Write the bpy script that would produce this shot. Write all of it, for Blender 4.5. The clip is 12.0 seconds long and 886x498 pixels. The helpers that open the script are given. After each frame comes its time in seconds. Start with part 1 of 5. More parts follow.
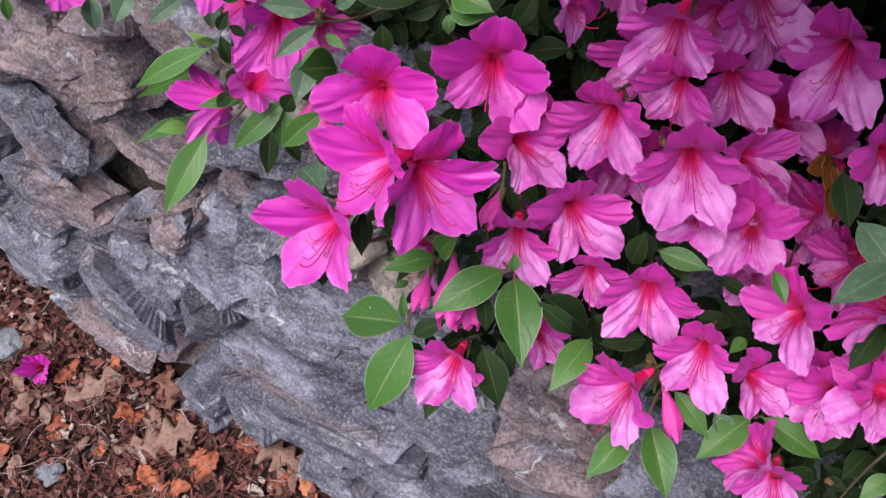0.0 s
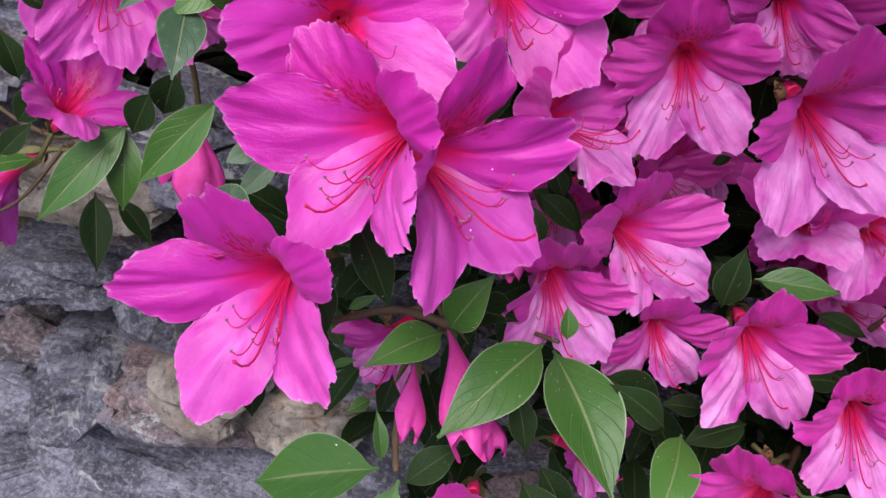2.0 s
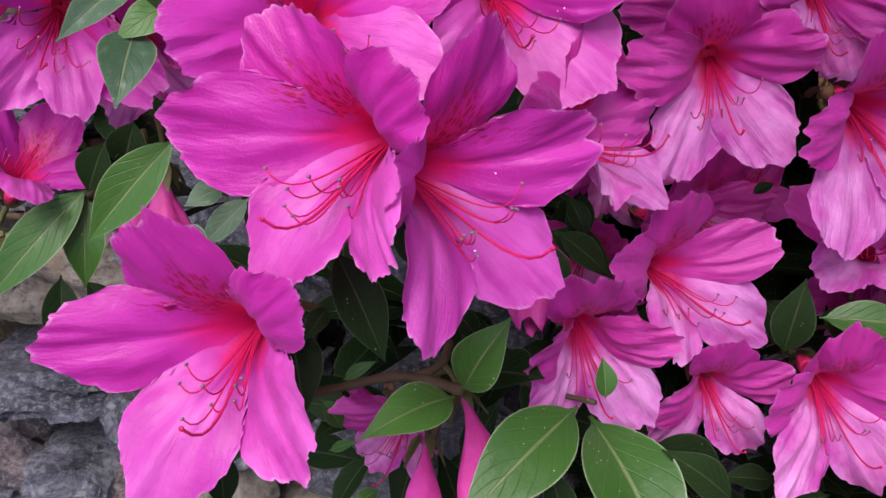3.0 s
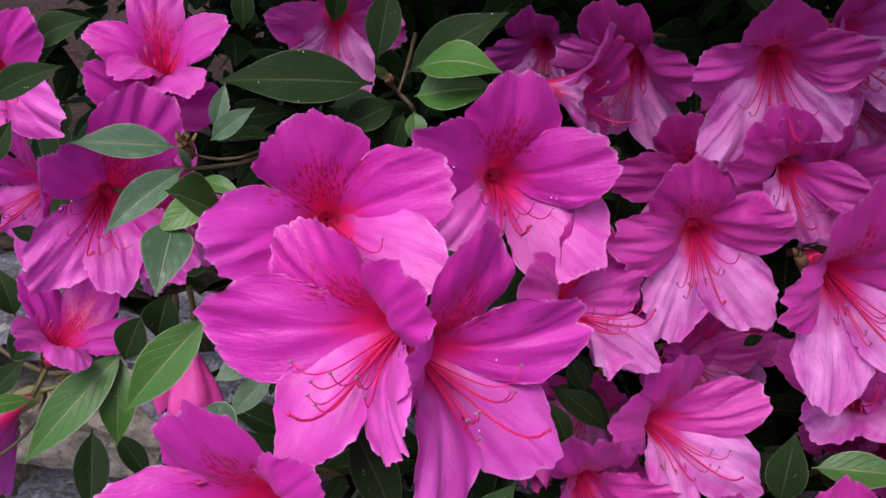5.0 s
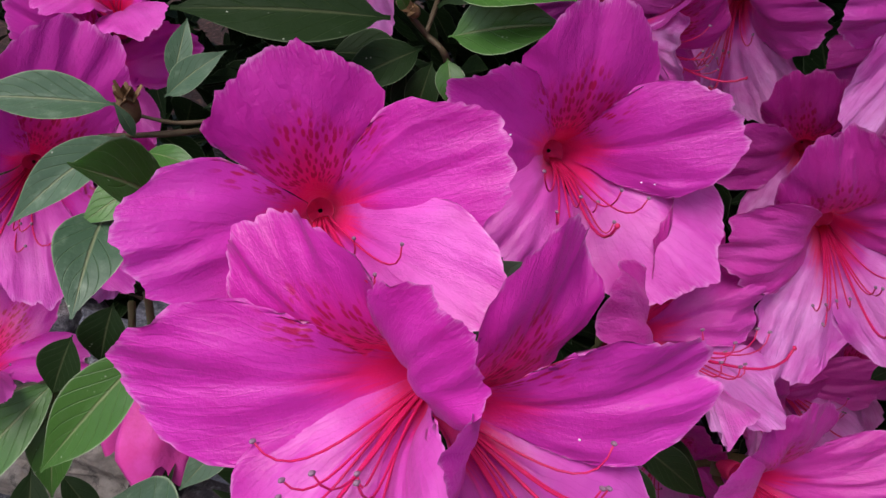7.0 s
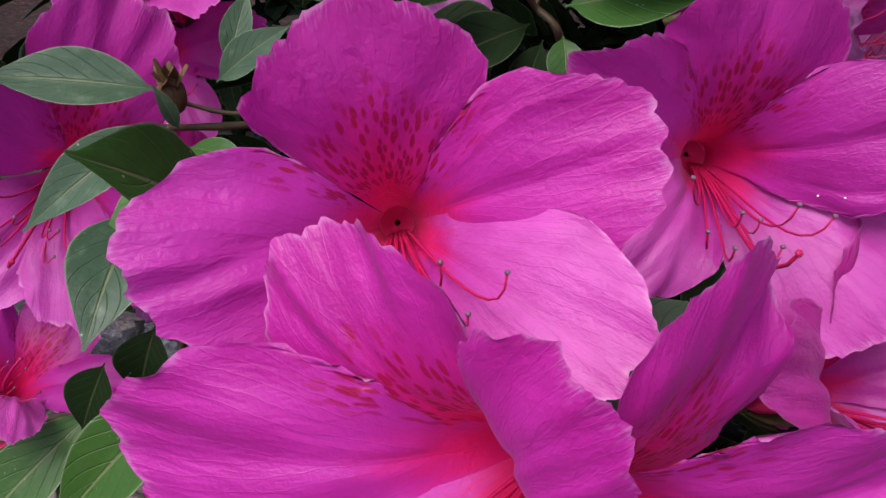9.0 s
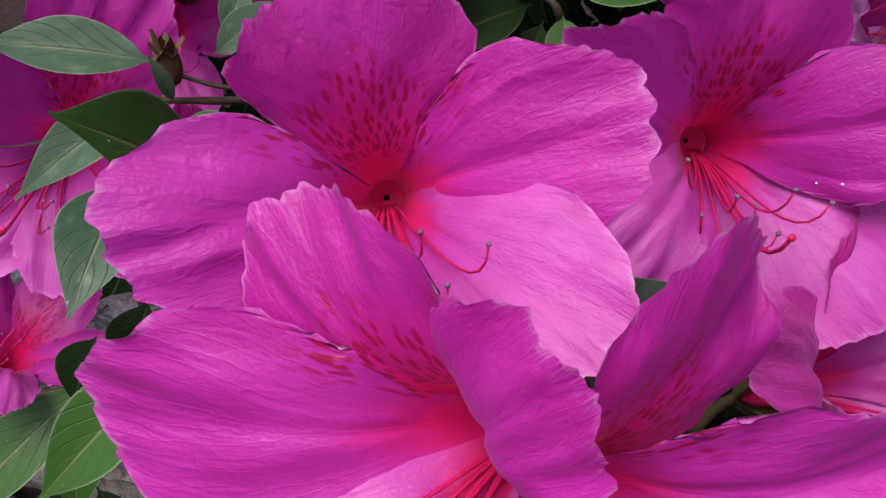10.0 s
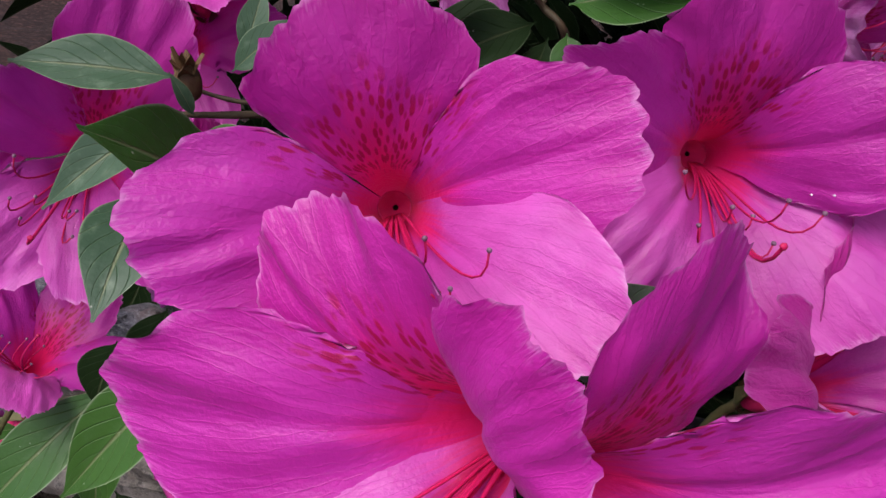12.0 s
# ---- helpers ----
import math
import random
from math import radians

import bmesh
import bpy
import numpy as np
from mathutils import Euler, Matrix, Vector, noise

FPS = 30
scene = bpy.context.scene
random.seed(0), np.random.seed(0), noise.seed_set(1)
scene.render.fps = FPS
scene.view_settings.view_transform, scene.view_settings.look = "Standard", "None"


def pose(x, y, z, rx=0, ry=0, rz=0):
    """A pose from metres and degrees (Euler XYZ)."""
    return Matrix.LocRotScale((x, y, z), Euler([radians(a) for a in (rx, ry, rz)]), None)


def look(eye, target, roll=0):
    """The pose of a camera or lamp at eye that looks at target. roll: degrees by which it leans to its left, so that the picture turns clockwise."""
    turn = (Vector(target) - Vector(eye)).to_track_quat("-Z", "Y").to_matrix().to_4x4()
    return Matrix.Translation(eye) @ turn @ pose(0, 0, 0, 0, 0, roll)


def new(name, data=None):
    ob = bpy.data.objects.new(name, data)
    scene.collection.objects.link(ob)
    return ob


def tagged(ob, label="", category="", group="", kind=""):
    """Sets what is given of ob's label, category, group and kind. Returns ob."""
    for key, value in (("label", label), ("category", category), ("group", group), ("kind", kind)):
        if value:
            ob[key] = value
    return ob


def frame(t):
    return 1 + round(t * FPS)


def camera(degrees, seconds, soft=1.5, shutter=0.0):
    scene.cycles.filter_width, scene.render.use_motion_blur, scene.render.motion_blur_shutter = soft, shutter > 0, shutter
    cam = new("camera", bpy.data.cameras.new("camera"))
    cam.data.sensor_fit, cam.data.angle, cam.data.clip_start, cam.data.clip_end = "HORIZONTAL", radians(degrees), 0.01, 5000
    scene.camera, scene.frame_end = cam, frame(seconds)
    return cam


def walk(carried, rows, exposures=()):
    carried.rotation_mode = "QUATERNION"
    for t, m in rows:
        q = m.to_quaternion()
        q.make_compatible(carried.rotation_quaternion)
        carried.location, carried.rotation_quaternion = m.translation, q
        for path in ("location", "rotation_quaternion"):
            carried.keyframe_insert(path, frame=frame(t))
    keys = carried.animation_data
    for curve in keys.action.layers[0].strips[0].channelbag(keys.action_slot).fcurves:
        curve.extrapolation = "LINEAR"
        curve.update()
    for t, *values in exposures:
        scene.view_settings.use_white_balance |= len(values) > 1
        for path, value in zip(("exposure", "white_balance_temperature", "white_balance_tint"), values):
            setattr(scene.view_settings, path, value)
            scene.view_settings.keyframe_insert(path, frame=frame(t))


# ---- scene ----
cam = camera(55.0, 12.0)
PATH = [
    (0, (0.031, 0.003, 0.774), (-0.091, 1.588, -0.44), -0.8),
    (0.5, (0.002, 0.048, 0.749), (-0.009, 1.651, -0.447), 0.7),
    (1, (-0.028, 0.091, 0.718), (0.091, 1.689, -0.48), 1.8),
    (1.5, (-0.043, 0.12, 0.678), (0.246, 1.758, -0.434), 2.2),
    (2, (-0.046, 0.138, 0.64), (0.341, 1.884, -0.255), -0.2),
    (2.5, (-0.041, 0.154, 0.616), (0.356, 1.973, -0.114), -2.9),
    (3, (-0.036, 0.165, 0.607), (0.333, 2.02, -0.042), -4.5),
    (3.2, (-0.04, 0.164, 0.61), (0.309, 2.032, -0.012), -5.0),
    (4.8, (-0.038, 0.15, 0.628), (0.327, 2.078, 0.243), -5.4),
    (5, (-0.036, 0.15, 0.628), (0.337, 2.073, 0.225), -5.4),
    (5.5, (-0.036, 0.154, 0.628), (0.341, 2.076, 0.224), -5.2),
    (6, (-0.033, 0.172, 0.629), (0.341, 2.093, 0.217), -4.9),
    (6.5, (-0.027, 0.201, 0.624), (0.341, 2.112, 0.165), -4.5),
    (7, (-0.028, 0.217, 0.619), (0.303, 2.139, 0.177), -4.8),
    (7.5, (-0.03, 0.227, 0.618), (0.264, 2.159, 0.192), -5.0),
    (9.3, (-0.024, 0.253, 0.611), (0.102, 2.211, 0.223), -4.0),
    (9.5, (-0.023, 0.253, 0.61), (0.095, 2.21, 0.211), -3.7),
    (10, (-0.023, 0.252, 0.61), (0.091, 2.208, 0.212), -3.0),
    (10.5, (-0.025, 0.252, 0.611), (0.077, 2.211, 0.222), -2.8),
    (11, (-0.025, 0.249, 0.613), (0.066, 2.211, 0.234), -2.7),
    (11.5, (-0.024, 0.247, 0.611), (0.053, 2.211, 0.242), -3.0),
    (12, (-0.022, 0.247, 0.61), (0.057, 2.212, 0.247), -3.0),
]
BASE = pose(0.0, 0.0, 0.294, -15.82, -7.82, 1.09)  # sets the path upright over the level ground
walk(cam, [(t, BASE @ look(eye, target, roll)) for t, eye, target, roll in PATH], exposures=[(0, 0.79), (2, 0.67), (3, 0.58), (5, 0.60), (7, 0.46), (9.5, 0.31), (12, 0.31)])

# ---------------------------------------------------------------- light
world = bpy.data.worlds.new("sky")
world.use_nodes = True
scene.world = world
_n = world.node_tree.nodes
_sky = _n.new("ShaderNodeTexSky")
_sky.sky_type, _sky.sun_disc = "NISHITA", False
_sky.sun_elevation, _sky.sun_rotation = radians(57), radians(221)
_sky.air_density, _sky.dust_density, _sky.ozone_density = 1.0, 3.0, 1.0
world.node_tree.links.new(_sky.outputs[0], _n["Background"].inputs[0])
_n["Background"].inputs[1].default_value = 0.15
sun = new("sun", bpy.data.lights.new("sun", "SUN"))
sun.data.energy, sun.data.angle, sun.data.color = 2.2, radians(38), (1.0, 0.98, 0.955)
sun.matrix_world = look((-1.15, -0.82, 3.30), (0, 0.5, 0.6))


# ---------------------------------------------------------------- materials
class Mat:
    """A small node-graph writer."""

    def __init__(self, name, rough=0.6, spec=0.4):
        self.m = bpy.data.materials.new(name)
        self.m.use_nodes = True
        self.t = self.m.node_tree
        self.b = self.t.nodes["Principled BSDF"]
        self.b.inputs["Roughness"].default_value = rough
        self.b.inputs["Specular IOR Level"].default_value = spec

    def node(self, kind, **kw):
        n = self.t.nodes.new(kind)
        for k, v in kw.items():
            n.inputs[k.replace("_", " ")].default_value = v
        return n

    def link(self, a, b):
        self.t.links.new(a, b)

    def put(self, sock, v):
        if isinstance(v, (int, float, tuple)):
            sock.default_value = v
        else:
            self.link(v, sock)

    def math(self, op, a, b=0.0, clamp=False):
        n = self.t.nodes.new("ShaderNodeMath")
        n.operation, n.use_clamp = op, clamp
        self.put(n.inputs[0], a)
        self.put(n.inputs[1], b)
        return n.outputs[0]

    def mix(self, f, a, b, blend="MIX"):
        n = self.t.nodes.new("ShaderNodeMix")
        n.data_type, n.blend_type = "RGBA", blend
        self.put(n.inputs[0], f)
        self.put(n.inputs[6], a if not isinstance(a, tuple) else (*a, 1))
        self.put(n.inputs[7], b if not isinstance(b, tuple) else (*b, 1))
        return n.outputs[2]

    def step(self, v, lo, hi):
        n = self.t.nodes.new("ShaderNodeMapRange")
        n.interpolation_type = "SMOOTHSTEP"
        self.put(n.inputs[0], v)
        n.inputs[1].default_value, n.inputs[2].default_value = lo, hi
        return n.outputs[0]

    def noise(self, scale, detail=4.0, rough=0.55, vec=None, distortion=0.0):
        n = self.node("ShaderNodeTexNoise", Scale=scale, Detail=detail, Roughness=rough, Distortion=distortion)
        self.link(vec or self.coord(), n.inputs["Vector"])
        return n.outputs[0]

    def coord(self, kind="Object"):
        n = self.t.nodes.new("ShaderNodeTexCoord")
        return n.outputs[kind]

    def uv(self):
        n = self.t.nodes.new("ShaderNodeSeparateXYZ")
        self.link(self.coord("UV"), n.inputs[0])
        return n.outputs[0], n.outputs[1]

    def vec(self, x, y, z=0.0):
        n = self.t.nodes.new("ShaderNodeCombineXYZ")
        for s, v in zip(n.inputs, (x, y, z)):
            self.put(s, v)
        return n.outputs[0]

    def rand(self):
        return self.t.nodes.new("ShaderNodeObjectInfo").outputs["Random"]

    def island(self):
        return self.t.nodes.new("ShaderNodeNewGeometry").outputs["Random Per Island"]

    def bump(self, h, strength=0.3, dist=0.001):
        n = self.node("ShaderNodeBump", Strength=strength, Distance=dist)
        self.link(h, n.inputs["Height"])
        self.link(n.outputs[0], self.b.inputs["Normal"])
        return n.outputs[0]

    def colour(self, c):
        self.put(self.b.inputs["Base Color"], c if not isinstance(c, tuple) else (*c, 1))

    def thin(self, c, amount):
        """Light that shines through a thin leaf or petal."""
        tr = self.t.nodes.new("ShaderNodeBsdfTranslucent")
        self.put(tr.inputs[0], c if not isinstance(c, tuple) else (*c, 1))
        mx = self.t.nodes.new("ShaderNodeMixShader")
        mx.inputs[0].default_value = amount
        self.link(self.b.outputs[0], mx.inputs[1])
        self.link(tr.outputs[0], mx.inputs[2])
        out = next(n for n in self.t.nodes if n.type == "OUTPUT_MATERIAL")
        self.link(mx.outputs[0], out.inputs[0])


def petal_material(name, spots, low, high, crinkle=1.0, side=0):
    """spots: the freckled upper lobe; side: -1 or 1 for the lobes beside it, freckled along that margin alone."""
    k = Mat(name, rough=0.40, spec=0.45)
    u, v = k.uv()
    off = k.math("ABSOLUTE", k.math("SUBTRACT", v, 0.5))
    r = k.rand()
    tone = k.noise(90.0, 3.0)
    base = k.mix(k.step(tone, 0.3, 0.7), low, high)
    base = k.mix(k.math("MULTIPLY", r, 0.30), base, (0.56, 0.060, 0.50))
    if not spots:
        heart = k.math("MULTIPLY", k.step(off, 0.42, 0.10), k.math("MULTIPLY", k.step(u, 0.40, 0.60), k.step(u, 1.0, 0.80)))
        base = k.mix(k.math("MULTIPLY", heart, 0.35), base, high)
    # soft streaks and thin forking veins that fan out along the lobe
    fan = k.noise(1.0, 3.0, 0.6, k.vec(k.math("MULTIPLY", u, 5.0), k.math("MULTIPLY", v, 20.0), k.math("MULTIPLY", r, 50.0)), 0.5)
    wander = k.math("MULTIPLY", k.noise(1.0, 4.0, 0.6, k.vec(k.math("MULTIPLY", u, 6.0), k.math("MULTIPLY", v, 8.0), k.math("MULTIPLY", r, 31.0))), 1.5)
    rank = k.math("FRACT", k.math("ADD", k.math("SUBTRACT", k.math("MULTIPLY", off, 16.0), k.math("MULTIPLY", u, 6.0)), wander))
    vein = k.math("MULTIPLY", k.step(k.math("ABSOLUTE", k.math("SUBTRACT", rank, 0.5)), 0.075, 0.012), k.step(u, 0.35, 0.5))
    vein = k.math("MAXIMUM", vein, k.math("MULTIPLY", k.step(off, 0.014, 0.004), k.step(u, 0.95, 0.75)))
    base = k.mix(k.math("MULTIPLY", vein, 0.15), base, (0.46, 0.006, 0.24))
    base = k.mix(k.math("MULTIPLY", k.step(fan, 0.52, 0.72), 0.22), base, (0.50, 0.012, 0.30))
    # the warm throat, running out along the veins
    wob = k.math("MULTIPLY", k.math("SUBTRACT", fan, 0.5), 0.30)
    reach = k.math("ADD", k.math("ADD", u, wob), k.math("MULTIPLY", off, 0.40))
    heat = k.step(reach, 0.86 if spots else 0.62 if side else 0.54, 0.30)
    base = k.mix(k.math("MULTIPLY", heat, 0.92 if spots else 0.80), base, (0.86, 0.008, 0.115))
    if spots or side:
        cell = k.node("ShaderNodeTexVoronoi", Scale=1.0, Randomness=0.9)
        k.link(k.vec(k.math("MULTIPLY", u, 16.0), k.math("MULTIPLY", v, 27.0), k.math("MULTIPLY", r, 50.0)), cell.inputs["Vector"])
        dot = k.step(cell.outputs["Distance"], 0.50, 0.32)
        if spots:
            zone = k.math("MULTIPLY", k.step(k.math("ADD", u, k.math("MULTIPLY", off, 0.55)), 0.86, 0.72), k.step(off, 0.46, 0.32))
        else:
            margin = v if side < 0 else k.math("SUBTRACT", 1.0, v)
            zone = k.math("MULTIPLY", k.step(margin, 0.30, 0.12), k.step(u, 0.72, 0.56))
        zone = k.math("MULTIPLY", zone, k.step(u, 0.26, 0.40))
        base = k.mix(k.math("MULTIPLY", k.math("MULTIPLY", dot, zone), 0.85), base, (0.42, 0.003, 0.045))
    # the thin pale rim, with highlights of light through the edge painted in
    rm = k.t.nodes.new("ShaderNodeUVMap")
    rm.uv_map = "Rim"
    sp = k.t.nodes.new("ShaderNodeSeparateXYZ")
    k.link(rm.outputs[0], sp.inputs[0])
    edge = k.math("MULTIPLY", k.step(sp.outputs[0], 0.980, 1.0), k.math("MULTIPLY", k.step(k.noise(420.0, 3.0), 0.42, 0.62), 0.55))
    base = k.mix(edge, base, (0.80, 0.36, 0.72))
    # a fringe of short streaks along the margin
    fringe = k.noise(1.0, 2.0, 0.5, k.vec(k.math("MULTIPLY", u, 22.0), k.math("MULTIPLY", v, 95.0), k.math("MULTIPLY", r, 17.0)))
    fringe = k.math("MULTIPLY", k.step(fringe, 0.50, 0.64), k.step(sp.outputs[0], 0.94, 1.0))
    base = k.mix(k.math("MULTIPLY", fringe, 0.30), base, (0.84, 0.32, 0.74))
    k.colour(base)
    grain = k.math("ADD", k.math("ADD", k.math("MULTIPLY", k.noise(1700.0, 3.0), 0.34), k.math("MULTIPLY", k.noise(480.0, 3.0, 0.6), 0.55)), k.math("MULTIPLY", vein, -0.10))
    crease = k.noise(1.0, 5.0, 0.55, k.vec(k.math("MULTIPLY", u, 8.0), k.math("MULTIPLY", v, 13.0), k.math("MULTIPLY", r, 90.0)), 0.8)
    grain = k.math("ADD", grain, k.math("MULTIPLY", k.math("MULTIPLY", crease, k.step(u, 0.4, 0.85)), 1.1 * crinkle))
    k.bump(grain, 0.44, 0.0008)
    k.b.inputs["Sheen Weight"].default_value = 0.10
    k.b.inputs["Sheen Roughness"].default_value = 0.35
    k.b.inputs["Sheen Tint"].default_value = (1.0, 0.66, 0.95, 1)
    k.thin(base, 0.36)
    return k.m


def leaf_material(name, dark, light, grey, rough, spec=0.32):
    k = Mat(name, rough=rough, spec=spec)
    u, v = k.uv()
    off = k.math("ABSOLUTE", k.math("SUBTRACT", v, 0.5))
    base = k.mix(k.math("ADD", k.math("MULTIPLY", k.rand(), 0.6), k.math("MULTIPLY", k.noise(70.0, 4.0), 0.4)), dark, light)
    base = k.mix(k.math("MULTIPLY", k.step(k.noise(240.0, 4.0, 0.7), 0.5, 0.75), grey), base, (0.20, 0.27, 0.19))
    lift = 1.0 if rough < 0.5 else 0.30  # ribs and rims are damped on old leaves to keep their shade colour dark
    rib = k.step(off, 0.035, 0.008)
    side = k.math("ABSOLUTE", k.math("SUBTRACT", k.math("FRACT", k.math("ADD", k.math("MULTIPLY", u, 7.0), k.math("MULTIPLY", off, -5.0))), 0.5))
    net = k.step(side, 0.07, 0.0)
    base = k.mix(k.math("MULTIPLY", rib, 0.48 * lift), base, (0.25, 0.26, 0.14))
    base = k.mix(k.math("MULTIPLY", net, 0.15 * lift), base, (0.13, 0.20, 0.06))
    base = k.mix(k.math("MULTIPLY", k.step(off, 0.47, 0.497), 0.7 * lift), base, (0.28, 0.34, 0.22))
    # specks of dust and pollen
    fleck = k.node("ShaderNodeTexVoronoi", Scale=420.0)
    k.link(k.coord(), fleck.inputs["Vector"])
    base = k.mix(k.math("MULTIPLY", k.step(fleck.outputs["Distance"], 0.10, 0.05), k.step(k.noise(60.0, 2.0), 0.5, 0.62)), base, (0.5, 0.52, 0.44))
    k.colour(base)
    h = k.math("ADD", k.math("MULTIPLY", net, -0.35), k.math("MULTIPLY", k.noise(260.0, 4.0), 0.8))
    k.bump(k.math("SUBTRACT", h, k.math("MULTIPLY", rib, 0.7)), 0.55, 0.0007)
    k.thin(k.mix(0.5, base, (0.12, 0.25, 0.02)) if rough < 0.5 else base, 0.10)
    return k.m


def stone_material(name, rusty):
    k = Mat(name, rough=0.62, spec=0.42)
    r = k.rand()
    # every stone takes its own stretch of the pattern
    shift = k.t.nodes.new("ShaderNodeVectorMath")
    k.link(k.coord(), shift.inputs[0])
    k.link(k.vec(k.math("MULTIPLY", r, 37.0), k.math("MULTIPLY", r, 11.0), k.math("MULTIPLY", r, 23.0)), shift.inputs[1])
    p = shift.outputs[0]
    wt = k.node("ShaderNodeTexNoise", Scale=14.0, Detail=4.0, Roughness=0.6)
    k.link(p, wt.inputs["Vector"])
    warp = k.t.nodes.new("ShaderNodeVectorMath")
    warp.operation = "MULTIPLY_ADD"
    k.link(wt.outputs["Color"], warp.inputs[0])
    warp.inputs[1].default_value = (0.03, 0.03, 0.05)
    k.link(p, warp.inputs[2])

    def bedded(sx, sz, turn=0.0):
        ms = k.t.nodes.new("ShaderNodeMapping")
        ms.inputs["Scale"].default_value = (sx, 1.0, sz)
        ms.inputs["Rotation"].default_value = (0.0, turn, 0.0)
        k.link(warp.outputs[0], ms.inputs["Vector"])
        return ms.outputs[0]
    q, f = bedded(0.55, 1.6, 0.12), bedded(0.30, 3.2, 0.12)
    blue = k.mix(k.step(k.noise(26.0, 9.0, 0.74, q), 0.34, 0.66), (0.042, 0.042, 0.066), (0.265, 0.258, 0.345))
    rust = k.mix(k.step(k.noise(34.0, 9.0, 0.74, q), 0.34, 0.66), (0.088, 0.052, 0.054), (0.345, 0.228, 0.230))
    where = k.math("ADD", k.noise(8.0, 4.0, 0.6, q), k.math("MULTIPLY", k.math("SUBTRACT", r, 0.5), 0.22))
    base = k.mix(k.math("MULTIPLY", k.step(where, 0.60 - rusty, 0.72 - rusty), 0.85), blue, rust)
    # the grain along the bedding, light and dark
    base = k.mix(k.math("MULTIPLY", k.step(k.noise(40.0, 8.0, 0.74, f), 0.50, 0.62), 0.60), base, (0.036, 0.037, 0.048))
    base = k.mix(k.math("MULTIPLY", k.step(k.noise(62.0, 8.0, 0.76, f), 0.54, 0.66), 0.50), base, (0.34, 0.335, 0.38))
    # thin wandering seams of quartz, and crusts of it on a few faces
    def seam(vec, scale, wide):
        ridge = k.math("ABSOLUTE", k.math("SUBTRACT", k.noise(scale, 3.0, 0.55, vec), 0.5))
        return k.step(ridge, wide, wide * 0.2)
    quartz = k.math("MULTIPLY", seam(f, 8.0, 0.011), k.step(k.noise(16.0, 4.0, 0.65, p), 0.52, 0.60))
    crust = k.math("MULTIPLY", k.step(k.noise(20.0, 6.0, 0.7, q), 0.56, 0.66), k.step(k.noise(110.0, 6.0, 0.75, p), 0.47, 0.56))
    base = k.mix(k.math("MULTIPLY", k.math("MAXIMUM", quartz, crust), 0.80), base, (0.58, 0.575, 0.60))
    # ochre stains and small dark pits
    base = k.mix(k.math("MULTIPLY", k.step(k.noise(15.0, 5.0, 0.65, p), 0.62 - 0.3 * rusty, 0.74), 0.45), base, (0.26, 0.165, 0.105))
    base = k.mix(k.math("MULTIPLY", k.step(k.noise(120.0, 6.0, 0.78, p), 0.54, 0.64), 0.60), base, (0.028, 0.027, 0.031))
    base = k.mix(k.math("MULTIPLY", k.step(k.noise(6.0, 5.0, 0.62, q), 0.46, 0.64), 0.62), base, (0.036, 0.036, 0.054))
    speck = k.noise(330.0, 5.0, 0.75, p)
    base = k.mix(k.math("MULTIPLY", k.step(speck, 0.50, 0.64), 0.50), base, (0.42, 0.41, 0.46))
    base = k.mix(k.math("MULTIPLY", k.step(speck, 0.48, 0.36), 0.55), base, (0.022, 0.021, 0.028))
    k.colour(base)
    h = k.math("ADD", k.math("MULTIPLY", k.noise(40.0, 7.0, 0.68, f), 1.3), k.math("MULTIPLY", k.noise(120.0, 8.0, 0.76, p), 0.90))
    k.bump(h, 0.9, 0.005)
    return k.m


def pale_stone_material():
    k = Mat("pale_stone", rough=0.85, spec=0.25)
    base = k.mix(k.step(k.noise(42.0, 8.0, 0.72), 0.34, 0.68), (0.15, 0.125, 0.115), (0.42, 0.365, 0.335))
    base = k.mix(k.math("MULTIPLY", k.step(k.noise(28.0, 6.0, 0.7), 0.54, 0.66), 0.6), base, (0.26, 0.165, 0.12))
    base = k.mix(k.math("MULTIPLY", k.step(k.noise(150.0, 6.0, 0.75), 0.52, 0.62), 0.7), base, (0.07, 0.062, 0.060))
    k.colour(base)
    k.bump(k.noise(110.0, 8.0, 0.75), 0.9, 0.005)
    return k.m


def earth_material(name, a, b, c, scale):
    k = Mat(name, rough=0.95, spec=0.15)
    base = k.mix(k.noise(scale, 6.0, 0.65), a, b)
    base = k.mix(k.step(k.noise(scale * 4, 4.0, 0.7), 0.5, 0.68), base, c)
    k.colour(base)
    k.bump(k.noise(scale * 3, 7.0, 0.7), 0.8, 0.004)
    return k.m


def litter_material(name, a, b, pale, rough=0.75):
    k = Mat(name, rough=rough, spec=0.3)
    pick = k.math("FRACT", k.math("ADD", k.island(), k.rand()))
    base = k.mix(k.math("ADD", k.math("MULTIPLY", pick, 0.85), k.math("MULTIPLY", k.noise(90.0, 5.0), 0.25)), a, b)
    base = k.mix(k.step(k.math("FRACT", k.math("MULTIPLY", pick, 7.31)), 0.88, 0.90), base, pale)
    base = k.mix(k.math("MULTIPLY", k.step(k.noise(180.0, 5.0, 0.7), 0.48, 0.64), 0.6), base, (0.035, 0.022, 0.018))
    k.colour(base)
    k.bump(k.noise(300.0, 5.0), 0.5, 0.0015)
    return k.m


def plain_material(name, a, b, scale, rough=0.6, spec=0.3):
    k = Mat(name, rough=rough, spec=spec)
    k.colour(k.mix(k.noise(scale, 5.0, 0.6), a, b))
    k.bump(k.noise(scale * 3, 4.0), 0.4, 0.0006)
    return k.m


